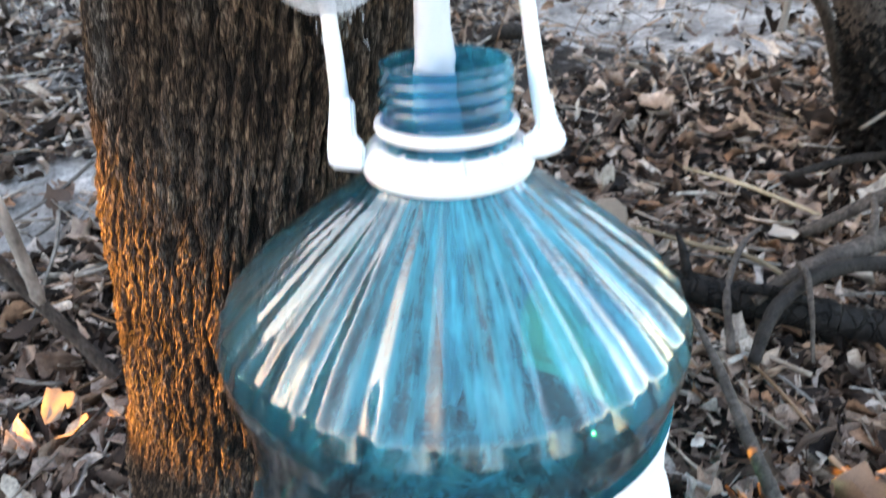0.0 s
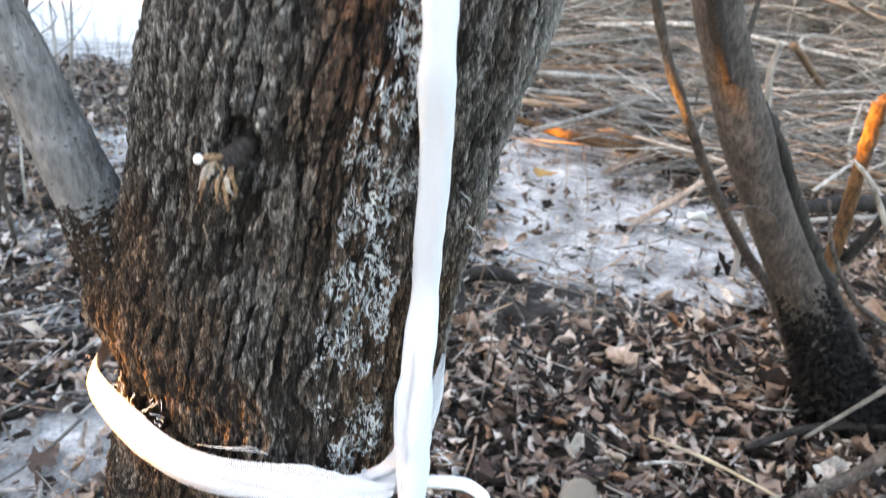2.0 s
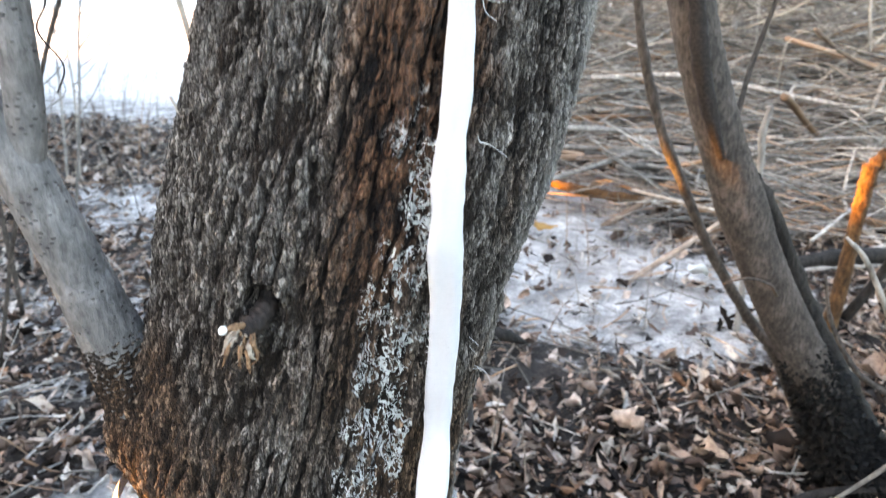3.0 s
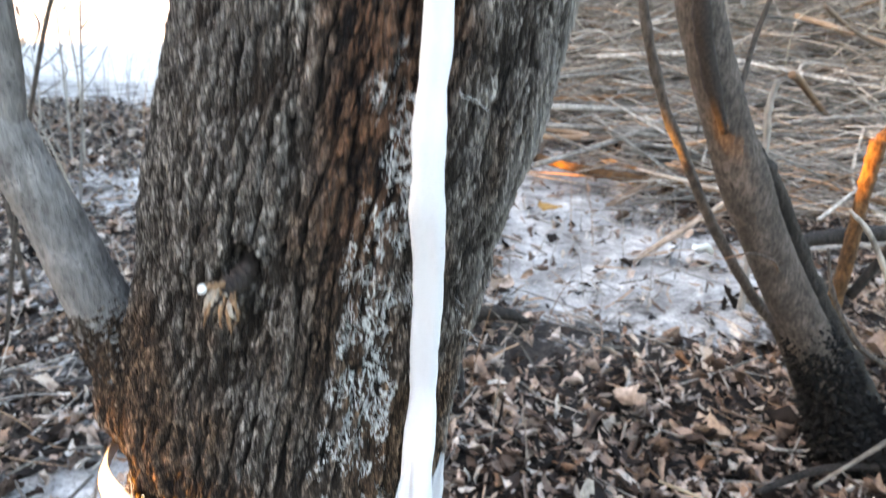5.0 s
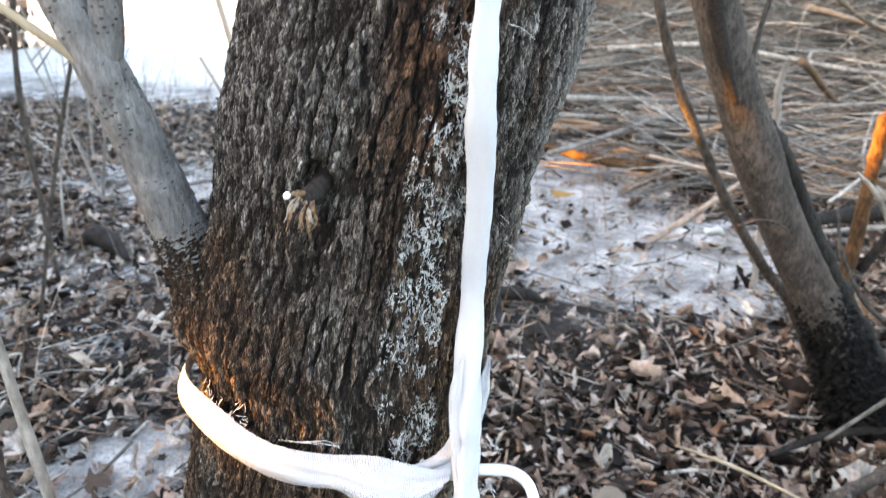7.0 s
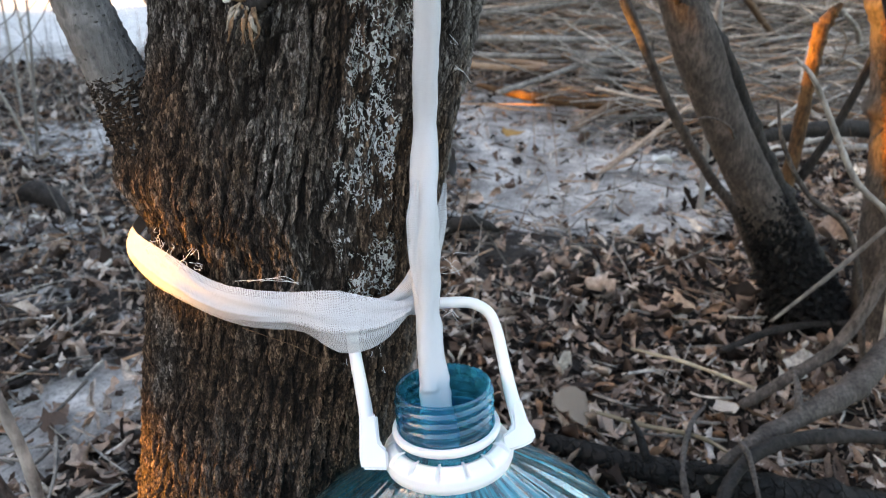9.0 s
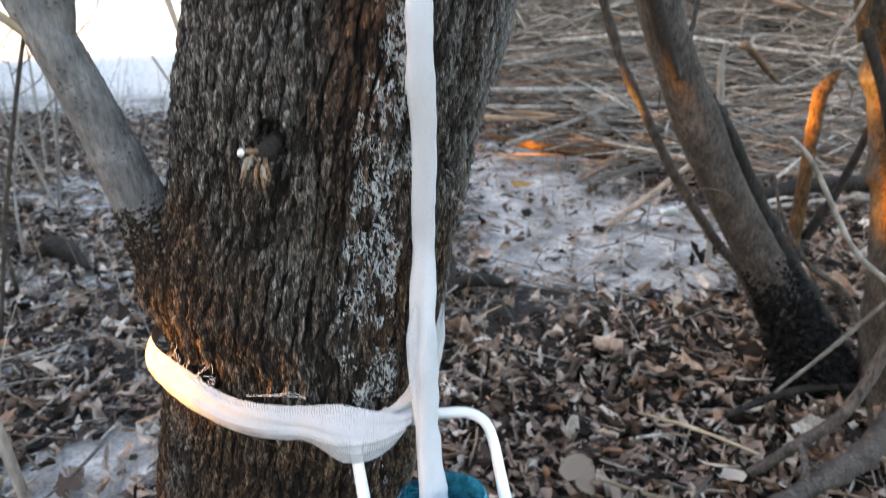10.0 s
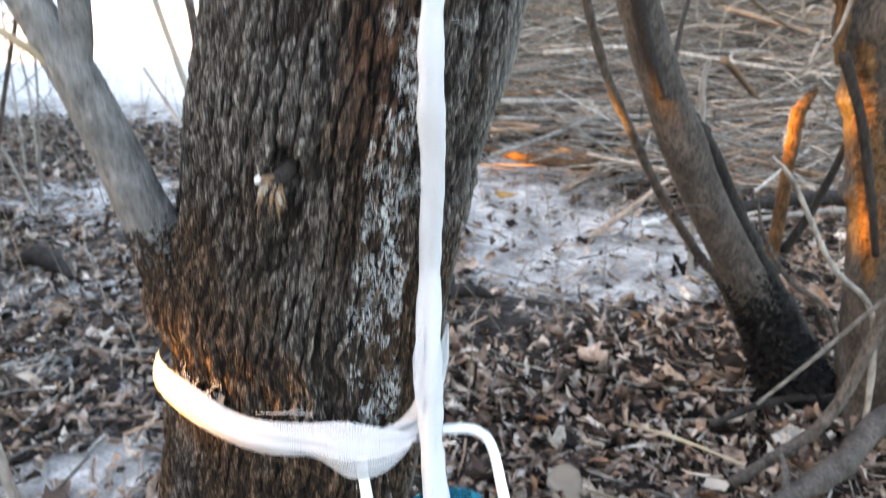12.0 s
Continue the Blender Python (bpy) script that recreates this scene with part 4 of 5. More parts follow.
def build_wick():
    """The rolled bandage that leads the sap from the hole down into the bottle."""
    wick = empty("gauze_wick", "white rolled gauze wick leading from tap hole into bottle", "bandage")
    rng = np.random.default_rng(12)
    top = trunk_front(TAP[0], TAP[1] - 0.004, 0.002)
    pts = [top + np.array([0.0, 0.010, 0.004]), top + np.array([0.0, -0.004, -0.002]), trunk_front(0.0062, 0.660, 0.006), trunk_front(0.0045, 0.62, 0.006), trunk_front(0.0025, 0.597, 0.0065),
           trunk_front(0.0016, 0.57, 0.007), trunk_front(0.0022, 0.537, 0.0075), trunk_front(0.001, 0.50, 0.009), trunk_front(0.000, 0.478, 0.011), (-0.0028, 0.250, 0.440), (-0.0036, 0.2445, 0.415),
           (-0.0040, 0.239, 0.392), (-0.0035, 0.229, 0.368), (-0.0030, 0.221, 0.350), (-0.001, 0.217, 0.335), (0.001, 0.215, 0.315), (0.003, 0.214, 0.29)]
    n = 260
    line = spline(pts, n)
    t = np.linspace(0, 1, n)
    sides = 30
    ang = np.linspace(0, 2 * np.pi, sides, endpoint=False)
    z = line[:, 2]
    # width: narrow roll above, broader where the weave opens, flared below
    rad = np.interp(z, [0.29, 0.338, 0.350, 0.365, 0.392, 0.42, 0.44, 0.47, 0.55, 0.62, 0.68, 0.70], [0.0080, 0.0084, 0.0078, 0.0066, 0.0054, 0.0066, 0.0066, 0.0058, 0.0057, 0.0052, 0.0050, 0.0052])
    rad = rad * (1 + 0.25 * rough_noise(t * 30, np.zeros(n), 5, 3))
    V = []
    for i in range(n):
        twist = t[i] * 5.0
        lump = 1 + 0.16 * np.sin(3 * ang + twist * 2) + 0.42 * rough_noise(ang / (2 * np.pi) * 8, np.full(sides, t[i] * 40), 9, 3, 8)
        flat = 0.55 if z[i] < 0.36 else 0.72
        V.append(np.stack([line[i, 0] + rad[i] * lump * np.cos(ang), line[i, 1] + rad[i] * flat * lump * np.sin(ang), np.full(sides, line[i, 2]) + 0.0004 * np.cos(3 * ang)], -1))
    V = np.vstack(V)
    F = [(i * sides + j, i * sides + (j + 1) % sides, (i + 1) * sides + (j + 1) % sides, (i + 1) * sides + j) for i in range(n - 1) for j in range(sides)]
    length = np.concatenate([[0], np.cumsum(np.linalg.norm(np.diff(line, axis=0), axis=1))])
    uv = np.array([(j * 0.042 / sides, length[i]) for i in range(n) for j in range(sides)])
    tagged(mesh_object("roll", V, F, GAUZE_ROLL, wick, uv=uv), "twisted white gauze roll")
    # lower end inside the bottle, opened out
    low = spline([(0.001, 0.218, 0.310), (0.003, 0.217, 0.29), (0.003, 0.216, 0.27), (0.006, 0.215, 0.22), (0.004, 0.214, 0.19)], 80)
    v, f, uv = strip(low, [0.0165, 0.017, 0.013, 0.011, 0.008], np.tile(np.array([1.0, 0.15, 0.0]), (80, 1)), 0.0016, 16)
    tagged(mesh_object("inner_end", v, f, GAUZE_THICK, wick, uv=uv), "soaked gauze end hanging inside bottle")
    # an open fold on its left, lower down
    fold = spline([(-0.006, 0.2475, 0.458), (-0.0088, 0.2455, 0.440), (-0.0090, 0.2420, 0.420), (-0.0072, 0.238, 0.398)], 50)
    v, f, uv = strip(fold, [0.002, 0.006, 0.005, 0.002], np.tile(np.array([1.0, -0.3, 0.0]), (50, 1)), 0.0006, 10)
    tagged(mesh_object("open_fold", v, f, GAUZE, wick, uv=uv), "thin open fold of gauze")
    # plug in the hole
    bm = bmesh.new()
    bmesh.ops.create_icosphere(bm, subdivisions=4, radius=0.0056)
    for q in bm.verts:
        q.co *= 1 + 0.16 * noise.noise(q.co * 420)
        q.co.y *= 0.7
        q.co += Vector(top) + Vector((0.0012, -0.001, 0.0048))
    me = bpy.data.meshes.new("plug")
    bm.to_mesh(me)
    bm.free()
    me.materials.append(THREAD)
    me.polygons.foreach_set("use_smooth", [True] * len(me.polygons))
    pl = new("plug", me)
    pl.parent = wick
    tagged(pl, "white cotton wad plugging the tap hole")
    # a torn corner of open weave beside the plug, and the fresh rim of the drilled hole
    corner = spline([top + np.array([-0.0065, -0.004, -0.004]), top + np.array([-0.0078, -0.005, -0.012]), top + np.array([-0.0080, -0.005, -0.020]), top + np.array([-0.0055, -0.005, -0.027])], 40)
    for k in range(6):
        off = np.array([0.0042 - 0.0013 * k, 0.0004 * np.sin(k), 0.0])
        tube("loose_thread", corner[2 + k:40 - 2 * k:6] + off, [0.00014], THREAD, wick, 16, 4)
    for k in range(15):
        p = corner[5 + 2 * k] + np.array([0.003, 0, 0])
        q = p + np.array([-rng.uniform(0.004, 0.008), -0.001, rng.uniform(-0.001, 0.001)])
        tube("loose_thread", [p, (p + q) / 2 + np.array([0, -0.0005, 0.0006]), q], [0.00013], THREAD, wick, 8, 4)
    rim = [(top[0] + 0.0015 + 0.0068 * np.cos(a), top[1] + 0.001, top[2] + 0.0035 + 0.0068 * np.sin(a)) for a in np.linspace(-1.1, 1.3, 9)]
    ob = tube("hole_rim", rim, [0.0006, 0.0013, 0.0014, 0.0005], SPLINTER, tree, 30, 8, 0.1, 95)
    tagged(ob, "pale cut rim of the drilled hole")
    fray(rng, top + np.array([-0.007, -0.004, -0.020]), (-1, -0.2, -0.3), 22, 0.009, 0.010, wick, 0.00012)
    fray(rng, (0.0035, 0.242, 0.417), (1, -0.3, -0.3), 14, 0.008, 0.006, wick, 0.0001)
    fray(rng, (0.0030, 0.237, 0.400), (1, -0.2, 0.1), 9, 0.007, 0.005, wick, 0.0001)
    for zz in (0.648, 0.60, 0.515, 0.50):
        p = trunk_front(0.0075 + 0.006, zz, 0.006)
        fray(rng, p, (1, -0.2, rng.uniform(-0.3, 0.3)), 2, 0.011, 0.002, wick, 0.0001)
    for zz in (0.60, 0.585, 0.53, 0.515):
        p = trunk_front(0.007 - 0.006, zz, 0.006)
        fray(rng, p, (-1, -0.3, rng.uniform(-0.6, 0.2)), 3, 0.007, 0.003, wick)
    return wick


build_wick()


# ---- trees beyond ----
def build_sapling():
    s = empty("leaning_sapling", "leaning young tree with smooth grey-brown bark", "tree")
    tagged(tube("trunk", [(0.625, 0.79, -0.06), (0.594, 0.795, 0.03), (0.547, 0.80, 0.12), (0.511, 0.80, 0.18), (0.473, 0.80, 0.24), (0.436, 0.80, 0.30), (0.402, 0.80, 0.36), (0.377, 0.80, 0.41), (0.348, 0.80, 0.47), (0.314, 0.802, 0.55), (0.281, 0.808, 0.65), (0.253, 0.816, 0.78), (0.21, 0.83, 1.05), (0.17, 0.85, 1.35)],
                [0.052, 0.0375, 0.033, 0.0305, 0.029, 0.028, 0.0275, 0.030, 0.0265, 0.0255, 0.0245, 0.023, 0.0175, 0.010], SAPLING_SKIN, s, 200, 30, 0.014, 31, 1), "curved smooth trunk")
    # added black sleeve: shade at the foot and wet bark put into one colour
    tagged(tube("charred_base", [(0.634, 0.788, -0.07), (0.610, 0.792, 0.0), (0.584, 0.796, 0.05), (0.563, 0.799, 0.09), (0.535, 0.80, 0.14), (0.513, 0.80, 0.177), (0.488, 0.80, 0.217)], [0.078, 0.058, 0.048, 0.0415, 0.0355, 0.0310, 0.0262], CHAR_AND_SHADE, s, 90, 60, 0.13, 34), "dark sleeve for wet bark and shade at the trunk's foot")
    tagged(tube("second_stem", [(0.64, 0.82, 0.03), (0.585, 0.845, 0.13), (0.538, 0.857, 0.21), (0.483, 0.853, 0.30), (0.435, 0.836, 0.38), (0.388, 0.815, 0.44)], [0.031, 0.025, 0.021, 0.0187, 0.0165, 0.0135], DARK_WOOD, s, 60, 18, 0.02, 32, 5), "dark second stem")
    tagged(tube("dead_strip", [(0.330, 0.770, 0.475), (0.307, 0.771, 0.53), (0.285, 0.773, 0.60), (0.272, 0.777, 0.68), (0.268, 0.781, 0.74)], [0.004, 0.009, 0.010, 0.007, 0.003], STUB_WOOD, s, 40, 10, 0.1, 33), "strip of orange-brown dead wood")
    for k, (pts, r) in enumerate([
        ([(0.350, 0.80, 0.49), (0.372, 0.83, 0.57), (0.395, 0.84, 0.66), (0.415, 0.85, 0.80)], 0.0036),
        ([(0.280, 0.80, 0.64), (0.318, 0.80, 0.68), (0.372, 0.80, 0.735), (0.46, 0.80, 0.81)], 0.0055),
        ([(0.420, 0.76, 0.31), (0.395, 0.735, 0.335), (0.36, 0.72, 0.35), (0.33, 0.715, 0.345)], 0.0020),
    ]):
        tube("twig", pts, [r, r * 0.8, r * 0.4], SAPLING_SKIN, s, 26, 7, 0.06, 35 + k, 3)
    return s


build_sapling()


def build_right_tree():
    s = empty("grey_tree", "grey tree with a strip painted sun-orange down its side", "tree")
    tagged(tube("trunk", [(0.71, 0.74, -0.06), (0.695, 0.745, 0.05), (0.675, 0.75, 0.20), (0.660, 0.755, 0.30), (0.640, 0.76, 0.39), (0.617, 0.76, 0.47), (0.598, 0.76, 0.55), (0.584, 0.76, 0.69), (0.578, 0.765, 0.80), (0.57, 0.78, 1.1), (0.56, 0.80, 1.6)],
                [0.070, 0.054, 0.050, 0.048, 0.047, 0.046, 0.045, 0.044, 0.043, 0.036, 0.015], SAPLING_SKIN, s, 160, 26, 0.018, 41, 5), "rough grey trunk")
    # strip added for the sunlit flank, the sun's orange painted in
    tagged(tube("torn_wood", [(0.648, 0.728, 0.16), (0.634, 0.732, 0.24), (0.622, 0.734, 0.31), (0.604, 0.737, 0.38), (0.586, 0.738, 0.45), (0.573, 0.739, 0.50), (0.563, 0.740, 0.56), (0.556, 0.742, 0.61)], [0.005, 0.012, 0.016, 0.017, 0.016, 0.010, 0.013, 0.004], SUN_ORANGE_BARK, s, 180, 26, 0.09, 42, 7), "flank strip painted sun-orange")
    tagged(tube("dead_stem", [(0.531, 0.735, 0.515), (0.527, 0.738, 0.55), (0.526, 0.74, 0.60), (0.527, 0.74, 0.65), (0.532, 0.742, 0.71)], [0.005, 0.008, 0.0105, 0.013, 0.012], SUN_ORANGE_BARK, s, 40, 12, 0.10, 43, 4), "broken dead side stem")
    tagged(tube("arched_branch", [(0.532, 0.74, 0.690), (0.505, 0.72, 0.706), (0.455, 0.72, 0.726), (0.386, 0.72, 0.75), (0.314, 0.72, 0.761), (0.256, 0.72, 0.754), (0.205, 0.72, 0.733)], [0.012, 0.010, 0.0085, 0.0075, 0.006, 0.005, 0.002], SAPLING_SKIN, s, 60, 9, 0.04, 44, 5), "bare arching branch")
    tube("shoot", [(0.560, 0.725, 0.64), (0.566, 0.71, 0.70), (0.572, 0.70, 0.80)], [0.009, 0.008, 0.007], SAPLING_SKIN, s, 24, 10, 0.03, 45, 3)
    tube("twig", [(0.520, 0.735, 0.66), (0.50, 0.70, 0.64), (0.478, 0.69, 0.60), (0.44, 0.68, 0.585)], [0.0034, 0.003, 0.0015], DARK_WOOD, s, 24, 6, 0.08, 46, 3)
    tube("twig", [(0.525, 0.725, 0.60), (0.505, 0.71, 0.56), (0.485, 0.70, 0.535), (0.46, 0.70, 0.51)], [0.0028, 0.0022, 0.0013], STICK, s, 24, 6, 0.08, 47, 3)
    tube("twig", [(0.525, 0.725, 0.53), (0.545, 0.70, 0.46), (0.575, 0.69, 0.36), (0.60, 0.69, 0.28)], [0.0060, 0.0055, 0.0045], DARK_WOOD, s, 30, 8, 0.05, 48, 3)
    return s


build_right_tree()


def build_stump():
    s = empty("broken_stump", "upright broken stump, bark painted sun-orange", "stump")
    # orange of the low sun is painted into the whole stem
    tagged(tube("stem", [(0.640, 0.985, -0.04), (0.650, 0.99, 0.10), (0.659, 0.995, 0.20), (0.662, 1.0, 0.30), (0.662, 1.0, 0.36), (0.664, 1.0, 0.415)], [0.016, 0.0125, 0.0115, 0.0105, 0.0105, 0.0120], SUN_ORANGE_BARK, s, 60, 16, 0.06, 51, 3), "stem with low-sun orange in its bark colour")
    tagged(tube("snapped_end", [(0.664, 1.0, 0.405), (0.674, 0.996, 0.430), (0.684, 0.992, 0.444)], [0.0105, 0.009, 0.003], SUN_ORANGE_BARK, s, 18, 11, 0.16, 52), "snapped end painted sun-orange")
    tube("side_stub", [(0.675, 0.99, 0.16), (0.715, 0.985, 0.25), (0.742, 0.975, 0.36), (0.755, 0.97, 0.44)], [0.009, 0.007, 0.006, 0.004], DARK_WOOD, s, 20, 9, 0.05, 53)
    return s


build_stump()


# ---- logs and single branches on the ground ----
def ground_stick(name, pts, radii, mat, label, category="branch", n=40, sides=10, rough=0.04, seed=1, knots=4, group=""):
    return tagged(tube(name, pts, radii, mat, None, n, sides, rough, seed, knots), label, category, group)


log = ground_stick("charred_log", [(0.12, 0.575, 0.012), (0.24, 0.50, 0.022), (0.33, 0.462, 0.024), (0.45, 0.425, 0.02), (0.62, 0.37, 0.01)], [0.011, 0.0145, 0.0155, 0.0155, 0.015], CHAR_AND_SHADE,
             "blackened rotting log lying in leaf litter", "log", 90, 20, 0.03, 61, 6)
bough = ground_stick("fallen_branch", [(0.29, 0.462, 0.035), (0.33, 0.479, 0.052), (0.414, 0.515, 0.062), (0.506, 0.555, 0.066), (0.60, 0.614, 0.08), (0.78, 0.68, 0.09)], [0.005, 0.0075, 0.0105, 0.0135, 0.0155, 0.016], SAPLING_SKIN,
             "thick curved grey branch lying over the litter", "branch", 80, 14, 0.03, 62, 5)
ground_stick("fallen_branch", [(0.265, 0.39, 0.03), (0.294, 0.432, 0.055), (0.345, 0.466, 0.066), (0.408, 0.478, 0.068), (0.497, 0.472, 0.062), (0.62, 0.45, 0.05), (0.75, 0.42, 0.01)], [0.005, 0.0065, 0.007, 0.007, 0.007, 0.0065, 0.005], DARK_WOOD,
             "thin dark bowed branch on the litter", "branch", 60, 10, 0.03, 63, 3)
ground_stick("fallen_branch", [(0.235, 0.22, 0.03), (0.225, 0.30, 0.045), (0.220, 0.37, 0.055), (0.213, 0.43, 0.06)], [0.0056, 0.0050, 0.0038, 0.0014], SAPLING_SKIN,
             "straight grey stick leaning beside the bottle", "branch", 40, 10, 0.03, 64, 3)
ground_stick("fallen_branch", [(0.262, 0.42, 0.01), (0.272, 0.48, 0.035), (0.30, 0.53, 0.05), (0.33, 0.56, 0.05)], [0.004, 0.0036, 0.003, 0.0018], SAPLING_SKIN, "short forked grey twig in the litter", "branch", 30, 9, 0.05, 65, 2)
# log colour carries the orange of the low sun
ground_stick("orange_log", [(0.30, 2.33, 0.06), (0.42, 2.15, 0.06), (0.52, 2.08, 0.055), (0.70, 1.98, 0.05), (0.9, 1.93, 0.05)], [0.010, 0.014, 0.016, 0.015, 0.012], SUN_ORANGE_BARK,
             "bare log painted sun-orange at the edge of the brush", "log", 60, 12, 0.10, 66, 8)
ground_stick("dark_log", [(0.62, 1.22, 0.14), (0.81, 1.25, 0.165), (1.02, 1.26, 0.155), (1.5, 1.3, 0.06)], [0.010, 0.015, 0.018, 0.020], DARK_WOOD, "thick dark log propped beyond the sapling", "log", 50, 14, 0.03, 67, 5)
ground_stick("bark_slab", [(-0.90, 1.50, 0.015), (-0.855, 1.49, 0.035), (-0.80, 1.455, 0.03), (-0.74, 1.40, 0.008)], [0.008, 0.026, 0.022, 0.005], DARK_WOOD, "dark curled slab of bark on the ground", "bark", 30, 12, 0.08, 68, 0)
ground_stick("thin_sapling", [(0.603, 0.909, -0.012), (0.524, 0.9, 0.139), (0.467, 0.9, 0.209), (0.391, 0.9, 0.319), (0.336, 0.9, 0.419), (0.298, 0.9, 0.492), (0.256, 0.9, 0.62), (0.237, 0.9, 0.791), (0.227, 0.9, 0.981)], [0.0085, 0.0082, 0.0078, 0.0072, 0.0068, 0.006, 0.0055, 0.005, 0.003],
             SAPLING_SKIN, "thin bowed whip of a shrub", "sapling", 70, 9, 0.04, 69, 6)
ground_stick("forked_twig", [(0.47, 1.47, 0.005), (0.526, 1.50, 0.03), (0.612, 1.50, 0.095), (0.696, 1.51, 0.155), (0.75, 1.52, 0.19)], [0.004, 0.008, 0.007, 0.005, 0.003], STICK, "orange-lit twig over the snow patch", "branch", 24, 8, 0.06, 70, 3)
ground_stick("leaning_stick", [(0.385, 0.555, 0.165), (0.44, 0.55, 0.225), (0.50, 0.55, 0.287), (0.60, 0.54, 0.38), (0.70, 0.53, 0.0)], [0.0018, 0.0023, 0.0025, 0.003, 0.003], STICK, "thin grey stick leaning at an angle", "branch", 40, 8, 0.04, 71, 3)
ground_stick("bowed_stem", [(0.40, 0.60, 0.012), (0.45, 0.60, 0.047), (0.511, 0.60, 0.101), (0.546, 0.60, 0.208), (0.565, 0.60, 0.34), (0.60, 0.58, 0.55)], [0.006, 0.0072, 0.0075, 0.007, 0.006, 0.003], SAPLING_SKIN, "bowed dark shoot springing from the litter", "sapling", 50, 9, 0.04, 75, 4)
ground_stick("slender_shoot", [(0.60, 0.63, 0.0), (0.568, 0.63, 0.217), (0.496, 0.63, 0.299), (0.430, 0.63, 0.402), (0.400, 0.63, 0.433)], [0.004, 0.0038, 0.0034, 0.0028, 0.0015], STICK, "slender curved shoot in front of the grey tree", "sapling", 40, 7, 0.05, 72, 4)
ground_stick("slender_shoot", [(0.60, 0.65, 0.0), (0.531, 0.648, 0.206), (0.459, 0.648, 0.2735), (0.4185, 0.648, 0.332), (0.400, 0.648, 0.386)], [0.004, 0.0036, 0.0030, 0.0024, 0.0014], SAPLING_SKIN, "second slender shoot by the grey tree", "sapling", 40, 7, 0.05, 76, 4)
ground_stick("shoot", [(-0.27, 0.43, -0.06), (-0.299, 0.42, -0.035), (-0.341, 0.42, 0.064), (-0.355, 0.415, 0.115), (-0.362, 0.405, 0.20), (-0.358, 0.40, 0.29), (-0.36, 0.40, 0.42)], [0.0062, 0.006, 0.0058, 0.0052, 0.0045, 0.004, 0.003], SAPLING_SKIN, "brown shoot leaning beside the tree's foot", "sapling", 50, 9, 0.05, 73, 4)
ground_stick("shoot", [(-0.343, 0.42, 0.07), (-0.338, 0.418, 0.115), (-0.330, 0.41, 0.18), (-0.327, 0.40, 0.26), (-0.331, 0.40, 0.39), (-0.336, 0.40, 0.48)], [0.0052, 0.0050, 0.0046, 0.0042, 0.0034, 0.002], STICK, "second brown shoot of the same clump", "sapling", 40, 9, 0.05, 74, 3)
tube("side_stub", [(0.414, 0.515, 0.068), (0.425, 0.540, 0.082), (0.432, 0.565, 0.088)], [0.005, 0.0038, 0.0018], SAPLING_SKIN, bough, 14, 9, 0.05, 91)
tube("side_twig", [(0.33, 0.479, 0.066), (0.325, 0.455, 0.072), (0.318, 0.42, 0.060), (0.316, 0.39, 0.03)], [0.0035, 0.003, 0.0024, 0.0016], SAPLING_SKIN, bough, 20, 8, 0.05, 92)
tube("bark_flake", [(0.28, 0.475, 0.040), (0.31, 0.462, 0.046), (0.34, 0.450, 0.044)], [0.004, 0.008, 0.003], CHAR_AND_SHADE, log, 14, 7, 0.15, 93)
tube("side_stub", [(0.24, 0.50, 0.035), (0.235, 0.515, 0.055), (0.23, 0.53, 0.066)], [0.006, 0.004, 0.0015], CHAR_AND_SHADE, log, 12, 8, 0.1, 94)


ground_stick("dead_shoot", [(0.625, 1.22, -0.01), (0.612, 1.215, 0.20), (0.600, 1.205, 0.36), (0.590, 1.20, 0.42), (0.596, 1.20, 0.47)], [0.007, 0.0065, 0.0062, 0.0058, 0.005], GREY_TWIG, "bleached dead shoot standing before the brush", "sapling", 40, 9, 0.05, 77, 3)


# ---- stalks on the left, towards the snow ----
def pale_stalks():
    rows = [
        ([(-0.22, 1.02, 0.0), (-0.275, 1.01, 0.30), (-0.312, 1.0, 0.48), (-0.342, 1.0, 0.631), (-0.377, 1.0, 0.80), (-0.43, 1.0, 1.05)], 0.0046, GREY_TWIG, "pale dry stalk leaning towards the snow"),
        ([(-0.30, 1.10, 0.0), (-0.311, 1.10, 0.518), (-0.320, 1.10, 0.658), (-0.33, 1.10, 0.823), (-0.35, 1.1, 1.2)], 0.0072, SAPLING_SKIN, "grey upright shrub stem beyond the trunk"),
        ([(-0.29, 1.15, 0.0), (-0.302, 1.15, 0.646), (-0.308, 1.15, 0.73), (-0.315, 1.15, 0.828), (-0.33, 1.15, 1.1)], 0.0046, GREY_TWIG, "thin pale stem beside the shrub stem"),
        ([(-0.12, 0.97, 0.0), (-0.225, 0.96, 0.25), (-0.302, 0.95, 0.409), (-0.352, 0.95, 0.512)], 0.0030, GREY_TWIG, "short pale stalk leaning by the trunk"),
        ([(-0.78, 1.1, 0.0), (-0.695, 1.1, 0.27), (-0.596, 1.1, 0.534), (-0.51, 1.1, 0.72), (-0.475, 1.1, 0.83), (-0.42, 1.1, 1.0)], 0.0036, SAPLING_SKIN, "dark slanting shrub stem"),
        ([(-0.85, 1.3, 0.0), (-0.80, 1.25, 0.45), (-0.68, 1.2, 0.80), (-0.60, 1.2, 1.05)], 0.005, SAPLING_SKIN, "slender grey shrub stem by the snow"),
    ]
    for k, (pts, r, mat, label) in enumerate(rows):
        ground_stick("stalk", pts, [r, r, r * 0.9, r * 0.7], mat, label, "stalk", 30, 8, 0.03, 100 + k, 4, "stalks beside the snow")


pale_stalks()


